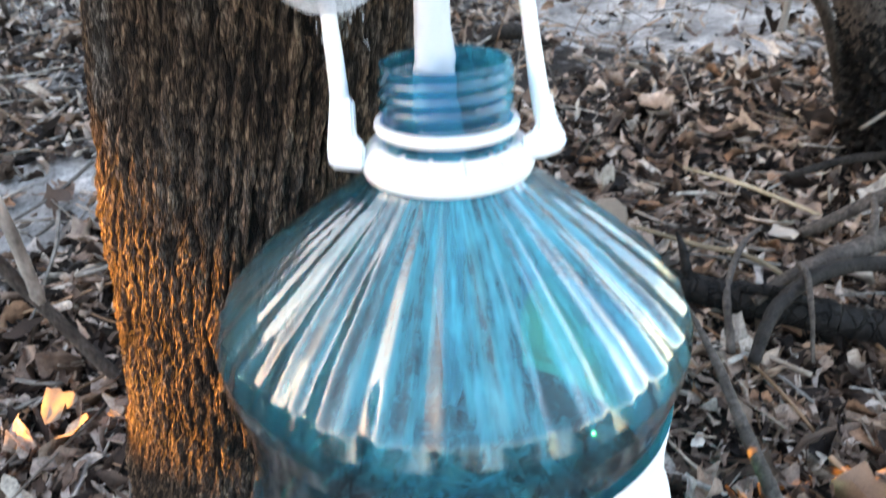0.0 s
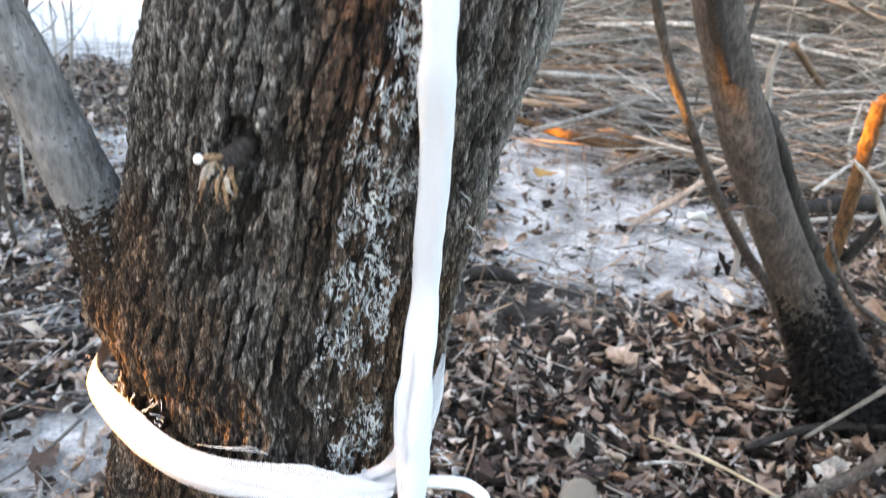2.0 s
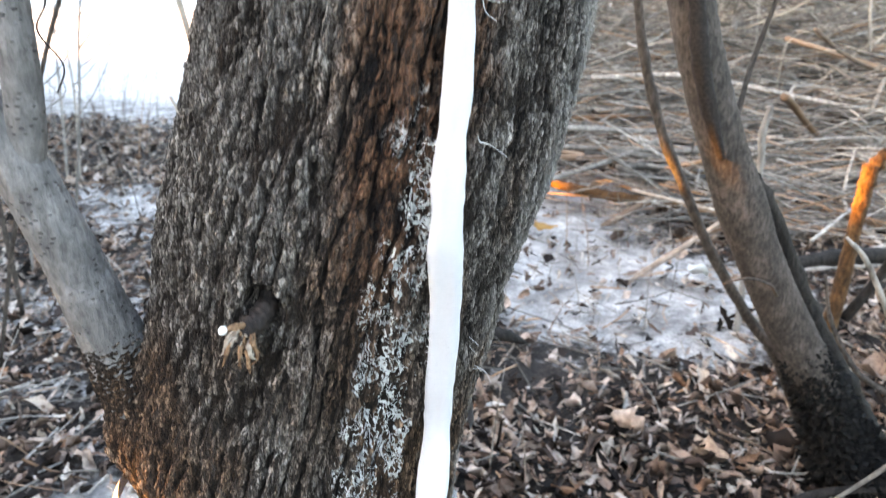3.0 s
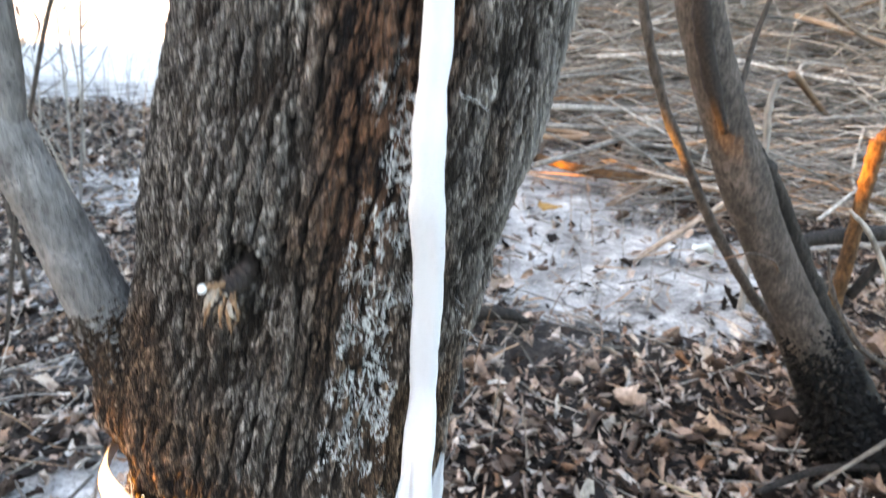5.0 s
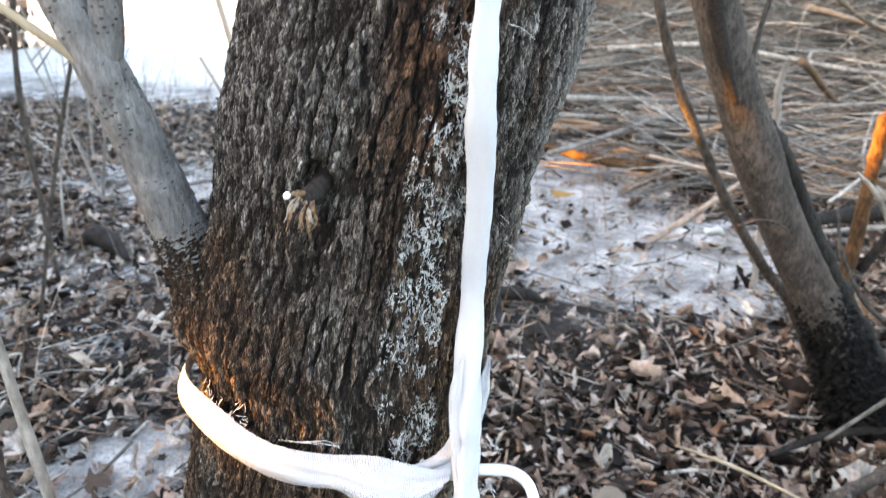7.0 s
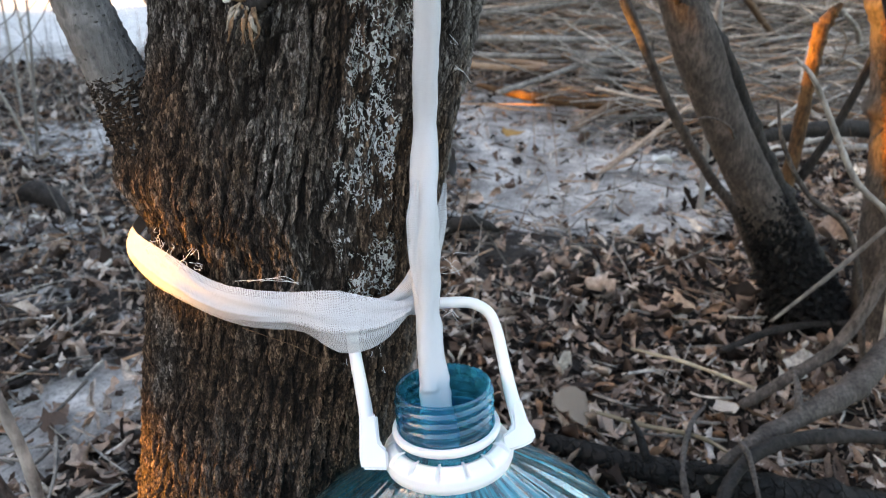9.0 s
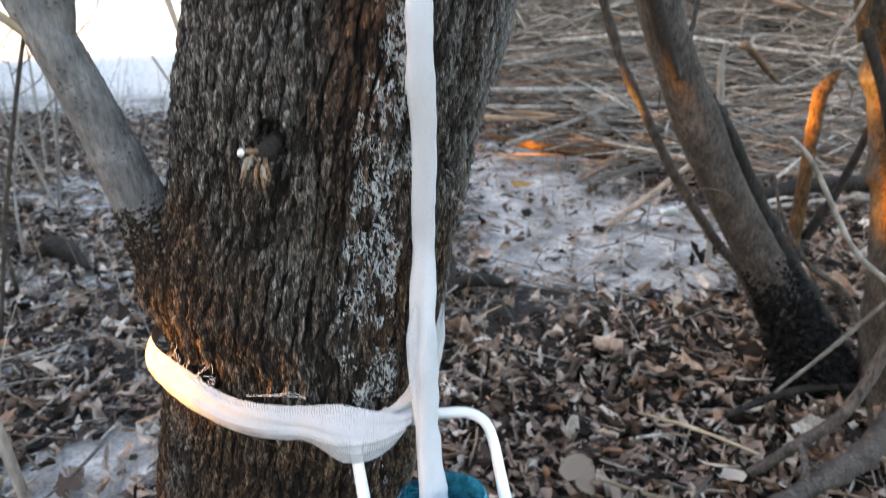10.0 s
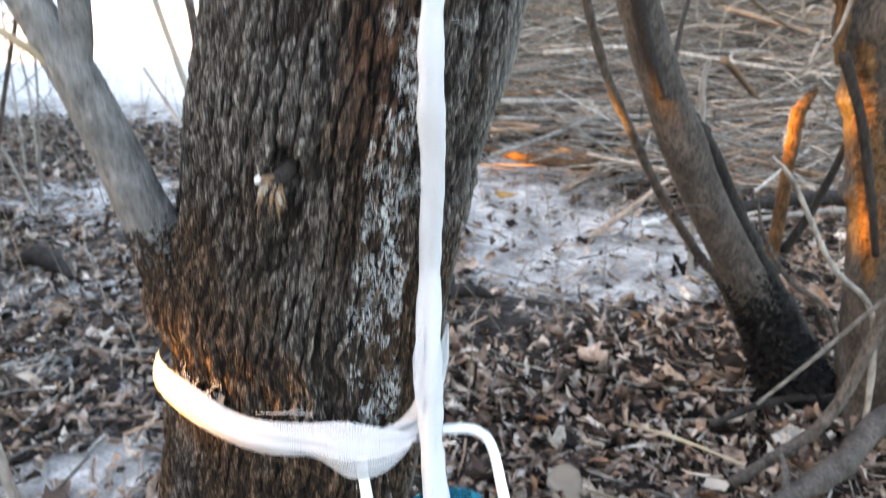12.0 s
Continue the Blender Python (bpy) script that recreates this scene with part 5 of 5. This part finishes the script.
def wisps(name, label, count, box, height, rad, mat, seed, lean=0.5, category="grass"):
    rng = np.random.default_rng(seed)
    heap = Heap()
    for _ in range(count):
        x, y = rng.uniform(box[0], box[1]), rng.uniform(box[2], box[3])
        z = float(ground_height(x, y))
        h = height * rng.uniform(0.35, 1.0)
        a = rng.uniform(0, 2 * np.pi)
        l = lean * h * rng.uniform(0.1, 1.0)
        pts = [(x, y, z - 0.01), (x + 0.4 * l * np.cos(a), y + 0.4 * l * np.sin(a), z + 0.5 * h), (x + l * np.cos(a), y + l * np.sin(a), z + h)]
        heap.add(*tube_data(spline(pts, 6), [rad, rad * 0.8, rad * 0.3], 4))
    return tagged(heap.made(name, mat), label, category, kind="stuff")


def grey_shrubs():
    """Thin bare shrubs that stand before the snow."""
    rng = np.random.default_rng(61)
    for k in range(8):
        x, y = rng.uniform(-1.75, -0.62), rng.uniform(1.5, 2.7)
        z = float(ground_height(x, y))
        top = rng.uniform(0.45, 0.95)
        lean = rng.uniform(-0.25, 0.25)
        pts = np.array([(x, y, z - 0.02), (x + 0.3 * lean, y, z + 0.35 * top), (x + 0.6 * lean + rng.uniform(-0.03, 0.03), y, z + 0.7 * top), (x + lean, y, z + top)])
        r = rng.uniform(0.0028, 0.0048)
        ob = ground_stick("thin_shrub", [tuple(p) for p in pts], [r, r * 0.8, r * 0.6, r * 0.3], GREY_TWIG, "thin bare grey shrub standing before the snow", "shrub", 24, 6, 0.05, 300 + k, 3, "shrubs before the snow")
        line = spline(pts, 20)
        for j in range(rng.integers(3, 6)):
            p = line[rng.integers(7, 18)]
            s = rng.choice([-1, 1])
            l = rng.uniform(0.10, 0.28)
            tube("twig", [p, p + np.array([s * l * 0.45, rng.uniform(-0.05, 0.05), l * 0.35]), p + np.array([s * l * 0.75, rng.uniform(-0.08, 0.08), l * 0.9])], [r * 0.55, r * 0.4, r * 0.2], GREY_TWIG, ob, 8, 5, 0.05, 400 + k * 9 + j)


grey_shrubs()
wisps("dry_grass", "thin dry grass stalks at the edge of the snow", 130, (-2.2, -0.35, 2.0, 3.8), 0.42, 0.0016, STICK, 5, 0.6)
wisps("low_twigs", "fine upright twigs standing in the litter", 160, (-2.0, 1.8, 0.75, 2.2), 0.22, 0.0013, STICK, 6, 0.9, "twigs")


# ---- brush pile and thicket on the right ----
def build_brush():
    pile = empty("brush_pile", "heap of cut bare sticks and branches, some orange", "brush pile")
    rng = np.random.default_rng(21)
    kinds = []
    for k in range(10):
        line = spline([(-0.5, 0, 0), (-0.2, rng.uniform(-0.03, 0.03), rng.uniform(-0.02, 0.03)), (0.2, rng.uniform(-0.045, 0.045), rng.uniform(-0.025, 0.03)), (0.5, rng.uniform(-0.09, 0.09), rng.uniform(-0.05, 0.05))], 14)
        v, f = tube_data(line, [0.0085, 0.008, 0.0065, 0.004], 6, 0.06, rng, 3)
        if k % 2:
            p = line[rng.integers(5, 11)]
            w, g = tube_data(spline([p, p + np.array([0.10, rng.uniform(-0.06, 0.06), 0.06]), p + np.array([0.22, rng.uniform(-0.10, 0.10), 0.09])], 7), [0.0045, 0.0035, 0.0018], 5)
            f = [tuple(q) for q in f] + [tuple(i + len(v) for i in q) for q in g]
            v = np.vstack([v, w])
        me = mesh_object("stick_shape", v, f, STICK)
        kinds.append(me.data)
        bpy.data.objects.remove(me)
    for k in range(340):
        y = 1.95 + 1.9 * rng.random() ** 1.1
        x = rng.uniform(0.35 + 0.12 * (y - 1.9), 3.4)
        x = max(x, 0.62 + 0.30 * (2.6 - y)) if y < 2.6 else x
        if k >= 300:
            x, y = rng.uniform(1.15, 2.1), rng.uniform(1.5, 2.0)
        top = 0.06 + 0.34 * (y - 1.9)
        z = 0.02 + top * rng.random() ** 0.8
        ob = new("stick", kinds[k % 10])
        ob.parent = pile
        flat = rng.random() < 0.62
        yaw = rng.normal(0.1, 0.42) if flat else rng.uniform(0, np.pi)
        tilt = rng.normal(0, 0.10) if flat else rng.uniform(-0.42, 0.42)
        ob.rotation_euler = (rng.uniform(0, 6.28), tilt, yaw)
        length = rng.uniform(0.7, 1.7) if flat else rng.uniform(0.4, 1.0)
        thick = 0.30 + 1.25 * rng.random() ** 2.4
        ob.scale = (length, thick, thick)
        ob.location = (x, y, z + (0.0 if flat else 0.04))
    return pile


build_brush()


def brush_twigs():
    """The fine brushwood between the sticks of the pile."""
    rng = np.random.default_rng(24)
    heap = Heap()
    for _ in range(2400):
        y = 1.75 + 1.9 * rng.random()
        x = rng.uniform(0.55 + 0.25 * max(0.0, 2.6 - y), 3.2)
        z = 0.02 + (0.07 + 0.34 * max(0.0, y - 1.9)) * rng.random()
        a = rng.normal(0.1, 0.5) if rng.random() < 0.6 else rng.uniform(0, np.pi)
        d = np.array([np.cos(a), np.sin(a), rng.normal(0, 0.22)]) * rng.uniform(0.12, 0.5)
        p = np.array([x, y, z])
        r = rng.uniform(0.0012, 0.0032)
        heap.add(*tube_data(spline([p - d, p + rng.normal(0, 0.02, 3), p + d], 6), [r, r, r * 0.5], 5))
    return tagged(heap.made("brushwood", STICK), "thin brushwood tangled through the stick heap", "twigs", kind="stuff")


brush_twigs()


def build_thicket():
    rng = np.random.default_rng(22)
    heap = Heap()
    for _ in range(3600):
        x, y = rng.uniform(0.2, 5.5), rng.uniform(2.7, 6.5)
        z = 1.7 * rng.random() ** 1.3
        a, b_ = rng.uniform(0, 2 * np.pi), rng.normal(0.25, 0.55)
        l = rng.uniform(0.3, 1.1)
        d = np.array([np.cos(a) * np.cos(b_), 0.4 * np.sin(a) * np.cos(b_), np.sin(b_)]) * l
        bend = rng.uniform(-0.12, 0.12, 3)
        p = np.array([x, y, z])
        r = rng.uniform(0.0022, 0.0075)
        heap.add(*tube_data(spline([p, p + d * 0.5 + bend, p + d], 7), [r, r * 0.8, r * 0.35], 4))
    for _ in range(1700):
        p = np.array([rng.uniform(0.15, 4.6), rng.uniform(2.9, 3.7), 1.35 * rng.random()])
        a = rng.normal(0, 0.5) + (np.pi if rng.random() < 0.5 else 0)
        d = np.array([np.cos(a), 0.25 * rng.normal(), np.sin(a) * 0.8]) * rng.uniform(0.25, 0.8)
        r = rng.uniform(0.002, 0.005)
        heap.add(*tube_data(spline([p - d * 0.5, p + rng.uniform(-0.06, 0.06, 3), p + d * 0.5], 6), [r, r, r * 0.5], 4))
    for _ in range(1900):
        p = np.array([rng.uniform(-0.2, 7.0), rng.uniform(5.2, 7.4), 0.3 + 2.5 * rng.random()])
        a = rng.uniform(0, np.pi)
        d = np.array([np.cos(a), 0.3 * rng.normal(), 0.8 * np.sin(a)]) * rng.uniform(0.5, 1.4)
        r = rng.uniform(0.005, 0.012)
        heap.add(*tube_data(spline([p - d * 0.5, p + rng.uniform(-0.1, 0.1, 3), p + d * 0.5], 5), [r, r, r * 0.5], 4))
    ob = tagged(heap.made("thicket", GREY_TWIG), "dense grey thicket of bare twigs behind the brush", "thicket", kind="stuff")
    return ob


build_thicket()


def build_reed_bank():
    rng = np.random.default_rng(23)
    heap = Heap()
    for _ in range(5200):
        x = rng.uniform(-26, 22)
        y = 30 + rng.uniform(-1.5, 5)
        z = float(ground_height(x, y))
        h = rng.uniform(1.0, 3.0) * (0.75 + 0.5 * value_noise(np.array([x * 0.35]), np.array([0.0]), 3)[0])
        lx = rng.normal(0, 0.22) * h
        w = rng.uniform(0.02, 0.07)
        v = [(x - w, y, z), (x + w, y, z), (x + lx * 0.4 + w, y, z + h * 0.6), (x + lx * 0.4 - w, y, z + h * 0.6), (x + lx, y + 0.1, z + h)]
        heap.add(v, [(0, 1, 2, 3), (3, 2, 4)])
    return tagged(heap.made("reed_bank", FAR_REED), "tan dry reeds on the far side of the snow", "reeds", kind="stuff")


build_reed_bank()


# ---- litter ----
def leaf_shape(rng, long_leaf):
    """One crumpled dead leaf, about 1 long: 3 by 6 points; some rolled up, some broken off."""
    n = 6
    lo = rng.uniform(0.15, 0.45) if rng.random() < 0.35 else 0.0
    t = np.linspace(lo, 1, n)
    w = (0.13 if long_leaf else 0.24) * np.sin(np.pi * np.clip(t * 0.94 + 0.03, 0, 1)) ** rng.uniform(0.6, 1.1) * rng.uniform(0.7, 1.3)
    cup = rng.uniform(-0.6, 2.2)
    bend = rng.uniform(-2.4, 2.4)
    twist = rng.uniform(-1.8, 1.8)
    v = []
    for i in range(n):
        a = bend * (t[i] - 0.5)
        cx, cz = (t[i] - 0.5) * np.cos(a * 0.7), 0.45 * np.sin(a) * (t[i] - 0.5) * np.sign(bend + 1e-6)
        tw = twist * (t[i] - 0.5)
        for s in (-1, 0, 1):
            jag = 1 + rng.uniform(-0.55, 0.35) * abs(s)
            y, z = s * w[i] * jag / (1 + 0.35 * abs(cup)), abs(s) * w[i] * cup * rng.uniform(0.5, 1.3)
            off = rng.normal(0, 0.022, 3)
            v.append((cx + off[0], y * np.cos(tw) - z * np.sin(tw) + off[1], cz + y * np.sin(tw) + z * np.cos(tw) + off[2]))
    f = [(i * 3 + j, i * 3 + j + 1, (i + 1) * 3 + j + 1, (i + 1) * 3 + j) for i in range(n - 1) for j in range(2)]
    return np.array(v), f


LEAVES = [leaf_shape(np.random.default_rng(500 + k), k % 3 != 0) for k in range(40)]


def turn(a, b_, c):
    return np.array(Euler((a, b_, c)).to_matrix())


def build_litter():
    rng = np.random.default_rng(31)
    count = 44000
    V, F, base = [], [], 0
    spots = []
    # nearer ground more densely than far ground
    while len(spots) < count:
        y = 0.12 + 3.5 * rng.random(4000) ** 1.5
        x = rng.uniform(-1, 1, 4000) * (0.42 + 0.62 * y)
        keep = rng.random(4000) > 0.86 * np.clip(snow_cover(x, y) * 1.1 - 0.05, 0, 1)
        foot = (np.hypot(x + 0.15, y - 0.35) > 0.095) & (rng.random(4000) > 0.85 * np.exp(-(((x - 0.20) / 0.20) ** 2 + ((y - 1.12) / 0.12) ** 2)))
        spots.extend(zip(x[keep & foot], y[keep & foot]))
    spots = spots[:count]
    zs = ground_height(np.array([s[0] for s in spots]), np.array([s[1] for s in spots]))
    for k, ((x, y), z) in enumerate(zip(spots, zs)):
        v, f = LEAVES[rng.integers(40)]
        size = (0.012 + 0.036 * rng.random() ** 1.6) * (1.5 if rng.random() < 0.14 else 1.0)
        m = turn(rng.normal(0, 0.65), rng.normal(0, 0.5), rng.uniform(0, 6.283))
        p = v @ m.T * size
        p = p + np.array([x, y, z + 0.004 - 0.3 * p[:, 2].min() + rng.random() * 0.012])
        V.append(p)
        F.append(np.array(f) + base)
        base += len(p)
    return tagged(mesh_object("leaf_litter", np.vstack(V), np.vstack(F).tolist(), LEAF), "grey-brown dead leaves, curled and matted", "leaves", kind="stuff")


litter = build_litter()


def build_chips():
    rng = np.random.default_rng(33)
    heap = Heap()
    for _ in range(1900):
        y = 0.15 + 3.0 * rng.random() ** 1.4
        x = rng.uniform(-1, 1) * (0.42 + 0.62 * y)
        if np.hypot(x + 0.15, y - 0.35) < 0.11:
            continue
        z = float(ground_height(x, y))
        a, l = rng.uniform(0, 6.283), rng.uniform(0.02, 0.13) * (1 + (rng.random() < 0.1))
        d = np.array([np.cos(a), np.sin(a), rng.normal(0, 0.14)]) * l
        p = np.array([x, y, z + 0.012 + rng.random() * 0.012])
        r = rng.uniform(0.0008, 0.0026)
        heap.add(*tube_data(spline([p - d / 2, p + rng.normal(0, 0.06, 3) * l * np.array([1, 1, 0.5]), p + d / 2], 5), [r, r, r * 0.6], 5))
    return tagged(heap.made("twig_litter", STICK), "small broken twigs scattered through the leaves", "twigs", kind="stuff")


build_chips()


# single pieces that stand out
def single_leaf(name, at, size, turns, shape, mat, label, category):
    v, f = leaf_shape(np.random.default_rng(shape), False)
    ob = mesh_object(name, v * np.array([1, 1.25, 0.7]), f, mat)
    md = ob.modifiers.new("thickness", "SOLIDIFY")
    md.thickness = 0.012
    ob.location, ob.rotation_euler, ob.scale = at, turns, (size, size, size)
    return tagged(ob, label, category)


PALE_LEAF = make_plain("bleached_leaf", (0.40, 0.32, 0.25), (0.62, 0.56, 0.50), 160)
TAN_LEAF = make_plain("tan_leaf", (0.13, 0.093, 0.070), (0.37, 0.285, 0.22), 130)
WHITE_SCRAP = make_plain("white_scrap", (0.62, 0.61, 0.58), (0.82, 0.82, 0.80), 200)


def round_leaf(at, radius, turns):
    """One broad leaf, nearly round: cupped, notched at the stalk, with a raised midrib."""
    rng = np.random.default_rng(17)
    v, f = [(0, 0, 0)], []
    edge = [1 + 0.05 * math.sin(3 * a + 1) + rng.uniform(-0.05, 0.05) - 0.3 * math.exp(-((a - math.pi) / 0.16) ** 2) for a in np.arange(36) * math.pi / 18]
    for ring in (0.25, 0.5, 0.75, 1.0):
        for k in range(36):
            a = k * math.pi / 18
            x, y = ring * edge[k] * math.cos(a), 0.86 * ring * edge[k] * math.sin(a)
            v.append((x, y, 0.22 * ring ** 2 * (0.6 + 0.5 * math.sin(2 * a + 0.5)) + 0.05 * math.exp(-(y / 0.05) ** 2) + rng.normal(0, 0.012)))
    f += [(0, 1 + k, 1 + (k + 1) % 36) for k in range(36)]
    f += [(1 + r * 36 + k, 37 + r * 36 + k, 37 + r * 36 + (k + 1) % 36, 1 + r * 36 + (k + 1) % 36) for r in range(3) for k in range(36)]
    ob = mesh_object("broad_leaf", np.array(v), f, TAN_LEAF)
    md = ob.modifiers.new("thickness", "SOLIDIFY")
    md.thickness = 0.02
    ob.location, ob.rotation_euler, ob.scale = at, turns, (radius, radius, radius)
    return tagged(ob, "broad round tan leaf lying on the litter", "leaf")


round_leaf((0.182, 0.595, 0.034), 0.030, (0.55, 0.15, 0.9))
single_leaf("bleached_leaf", (0.640, 1.49, 0.025), 0.085, (0.5, 0.2, 0.7), 9, WHITE_SCRAP, "white crumpled scrap on the snow patch", "leaf")
single_leaf("orange_leaf", (0.318, 1.805, 0.035), 0.11, (0.4, 0.3, 0.2), 11, FRESH_WOOD, "curled orange-brown leaf on the snow patch", "leaf")
single_leaf("tan_leaf", (-0.335, 0.365, 0.0), 0.065, (0.2, -0.2, 0.2), 12, TAN_LEAF, "large tan leaf at the foot of the tree", "leaf")
single_leaf("bleached_leaf", (0.36, 0.60, 0.03), 0.05, (0.6, 0.3, 2.4), 15, PALE_LEAF, "narrow bleached leaf curled on edge", "leaf")
# black piece added in place of a dark wet hollow in the ground
ground_stick("bark_slab", [(0.06, 1.16, 0.01), (0.10, 1.165, 0.035), (0.15, 1.17, 0.030), (0.19, 1.18, 0.008)], [0.006, 0.015, 0.013, 0.004], DARK_WOOD, "black curled piece standing in for a dark hollow", "bark", 26, 12, 0.08, 81, 0)
# second log, sunlight's orange likewise in its colour
ground_stick("orange_log", [(0.40, 2.55, 0.10), (0.50, 2.52, 0.10), (0.62, 2.50, 0.09), (0.80, 2.48, 0.07)], [0.012, 0.014, 0.013, 0.011], SUN_ORANGE_BARK, "short barked log painted sun-orange", "log", 30, 12, 0.05, 82, 3)
ground_stick("fallen_branch", [(0.42, 0.70, 0.025), (0.52, 0.735, 0.03), (0.62, 0.74, 0.03), (0.70, 0.72, 0.02)], [0.004, 0.006, 0.006, 0.004], DARK_WOOD, "dark twig pressed into the wet litter", "branch", 26, 8, 0.06, 83, 2)
ground_stick("fallen_branch", [(0.205, 0.59, 0.03), (0.26, 0.55, 0.035), (0.305, 0.515, 0.045), (0.33, 0.47, 0.05)], [0.0022, 0.0028, 0.0026, 0.0018], REED, "thin pale twig across the litter", "branch", 26, 6, 0.06, 84, 2)
ground_stick("fallen_branch", [(0.30, 0.72, 0.025), (0.36, 0.67, 0.03), (0.42, 0.61, 0.03)], [0.002, 0.0026, 0.0018], REED, "thin pale twig across the litter", "branch", 26, 6, 0.06, 85, 2)


# the nearest leaves, one by one
def near_leaves():
    rng = np.random.default_rng(35)
    shapes = []
    for k, (v, f) in enumerate(LEAVES):
        ob = mesh_object("leaf_shape", v, f, LEAF)
        shapes.append(ob.data)
        bpy.data.objects.remove(ob)
    made = 0
    while made < 300:
        x, y = rng.uniform(-0.75, 0.85), rng.uniform(0.26, 1.05)
        if np.hypot(x + 0.15, y - 0.35) < 0.12 or np.hypot(x - 0.003, y - 0.213) < 0.10 or rng.random() < 0.8 * float(snow_cover(np.array(x), np.array(y))):
            continue
        ob = new("leaf", shapes[rng.integers(40)])
        ob.parent = litter
        size = rng.uniform(0.026, 0.056)
        ob.scale = (size, size, size)
        ob.rotation_euler = (rng.normal(0, 0.4), rng.normal(0, 0.35), rng.uniform(0, 6.283))
        ob.location = (x, y, float(ground_height(x, y)) + 0.018 + rng.random() * 0.008)
        made += 1


near_leaves()


# ---- unseen leaf screen added on the left to block most of the low sun ----
def build_sun_screen():
    rng = np.random.default_rng(41)
    # openings that aim the sun patches: a place that it reaches, and how wide
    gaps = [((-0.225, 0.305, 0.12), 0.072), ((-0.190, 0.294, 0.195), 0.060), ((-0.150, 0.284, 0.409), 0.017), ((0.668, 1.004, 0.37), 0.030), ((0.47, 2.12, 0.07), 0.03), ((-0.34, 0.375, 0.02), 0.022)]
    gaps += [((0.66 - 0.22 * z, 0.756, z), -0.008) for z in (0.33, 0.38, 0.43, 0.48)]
    heap = Heap()
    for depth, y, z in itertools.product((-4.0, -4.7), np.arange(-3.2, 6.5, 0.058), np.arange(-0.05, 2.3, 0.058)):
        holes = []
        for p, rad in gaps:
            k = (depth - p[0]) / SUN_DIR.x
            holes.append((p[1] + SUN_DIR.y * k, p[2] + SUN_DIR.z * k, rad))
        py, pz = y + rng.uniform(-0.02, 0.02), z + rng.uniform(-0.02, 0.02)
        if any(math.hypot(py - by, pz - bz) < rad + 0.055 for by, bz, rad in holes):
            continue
        x = depth + rng.uniform(-0.25, 0.25)
        a = rng.uniform(0, 6.283)
        s = 0.076
        dy, dz = s * np.cos(a), s * np.sin(a)
        v = [(x, py - dy, pz - dz), (x + 0.02, py + dz * 0.9, pz - dy * 0.9), (x, py + dy, pz + dz), (x - 0.02, py - dz * 0.9, pz + dy * 0.9)]
        heap.add(v, [(0, 1, 2, 3)])
    return tagged(heap.made("bushes", LEAF), "unseen leaf screen added west of the tree to block low sun", "bushes", kind="stuff")



build_sun_screen()


def build_reed_shade():
    """An unseen screen west of the snow field, added to keep sun off the reeds."""
    rng = np.random.default_rng(43)
    heap = Heap()
    for y, z in itertools.product(np.arange(17.0, 37.0, 0.34), np.arange(0.3, 7.6, 0.34)):
        x = -25.0 + rng.uniform(-0.8, 0.8)
        a, s = rng.uniform(0, 6.283), 0.42
        dy, dz = s * np.cos(a), s * np.sin(a)
        heap.add([(x, y - dy, z - dz), (x + 0.1, y + dz, z - dy), (x, y + dy, z + dz), (x - 0.1, y - dz, z + dy)], [(0, 1, 2, 3)])
    for _ in range(40):
        x, y = -25.0 + rng.uniform(-0.8, 0.8), rng.uniform(17, 37)
        heap.add(*tube_data(spline([(x, y, -0.1), (x + 0.1, y, 3.0), (x, y + 0.2, 7.4)], 6), [0.12, 0.09, 0.03], 6))
    return tagged(heap.made("far_wood", LEAF), "unseen screen added far west to shade the reeds", "wood", kind="stuff")


build_reed_shade()


def build_gloss_screen():
    """An unseen screen added behind the camera; it hides bright horizon from the bottle's gloss."""
    rng = np.random.default_rng(44)
    heap = Heap()
    for x, z in itertools.product(np.arange(-8.0, 8.0, 0.17), np.arange(0.0, 1.2, 0.17)):
        y = -6.5 + rng.uniform(-0.5, 0.5)
        a, r = rng.uniform(0, 6.283), 0.19
        dx, dz = r * np.cos(a), r * np.sin(a)
        heap.add([(x - dx, y, z - dz), (x + dz, y + 0.05, z - dx), (x + dx, y, z + dz), (x - dz, y - 0.05, z + dx)], [(0, 1, 2, 3)])
    return tagged(heap.made("bushes", LEAF), "unseen screen added to the south to darken the bottle's gloss", "bushes", kind="stuff")


build_gloss_screen()


# stems added to dress the unseen screen that blocks the sun
def bush_stems():
    rng = np.random.default_rng(42)
    heap = Heap()
    for _ in range(90):
        x, y = rng.uniform(-4.9, -3.9), rng.uniform(-3.2, 6.4)
        lean = rng.normal(0, 0.18, 2)
        heap.add(*tube_data(spline([(x, y, -0.05), (x + 0.4 * lean[0], y + 0.4 * lean[1], 1.1), (x + lean[0], y + lean[1], rng.uniform(1.9, 2.5))], 8), [0.016, 0.011, 0.004], 6))
    return tagged(heap.made("bush_stems", SAPLING_SKIN), "bare stems added to the unseen leaf screen in the west", "bushes", kind="stuff")


bush_stems()
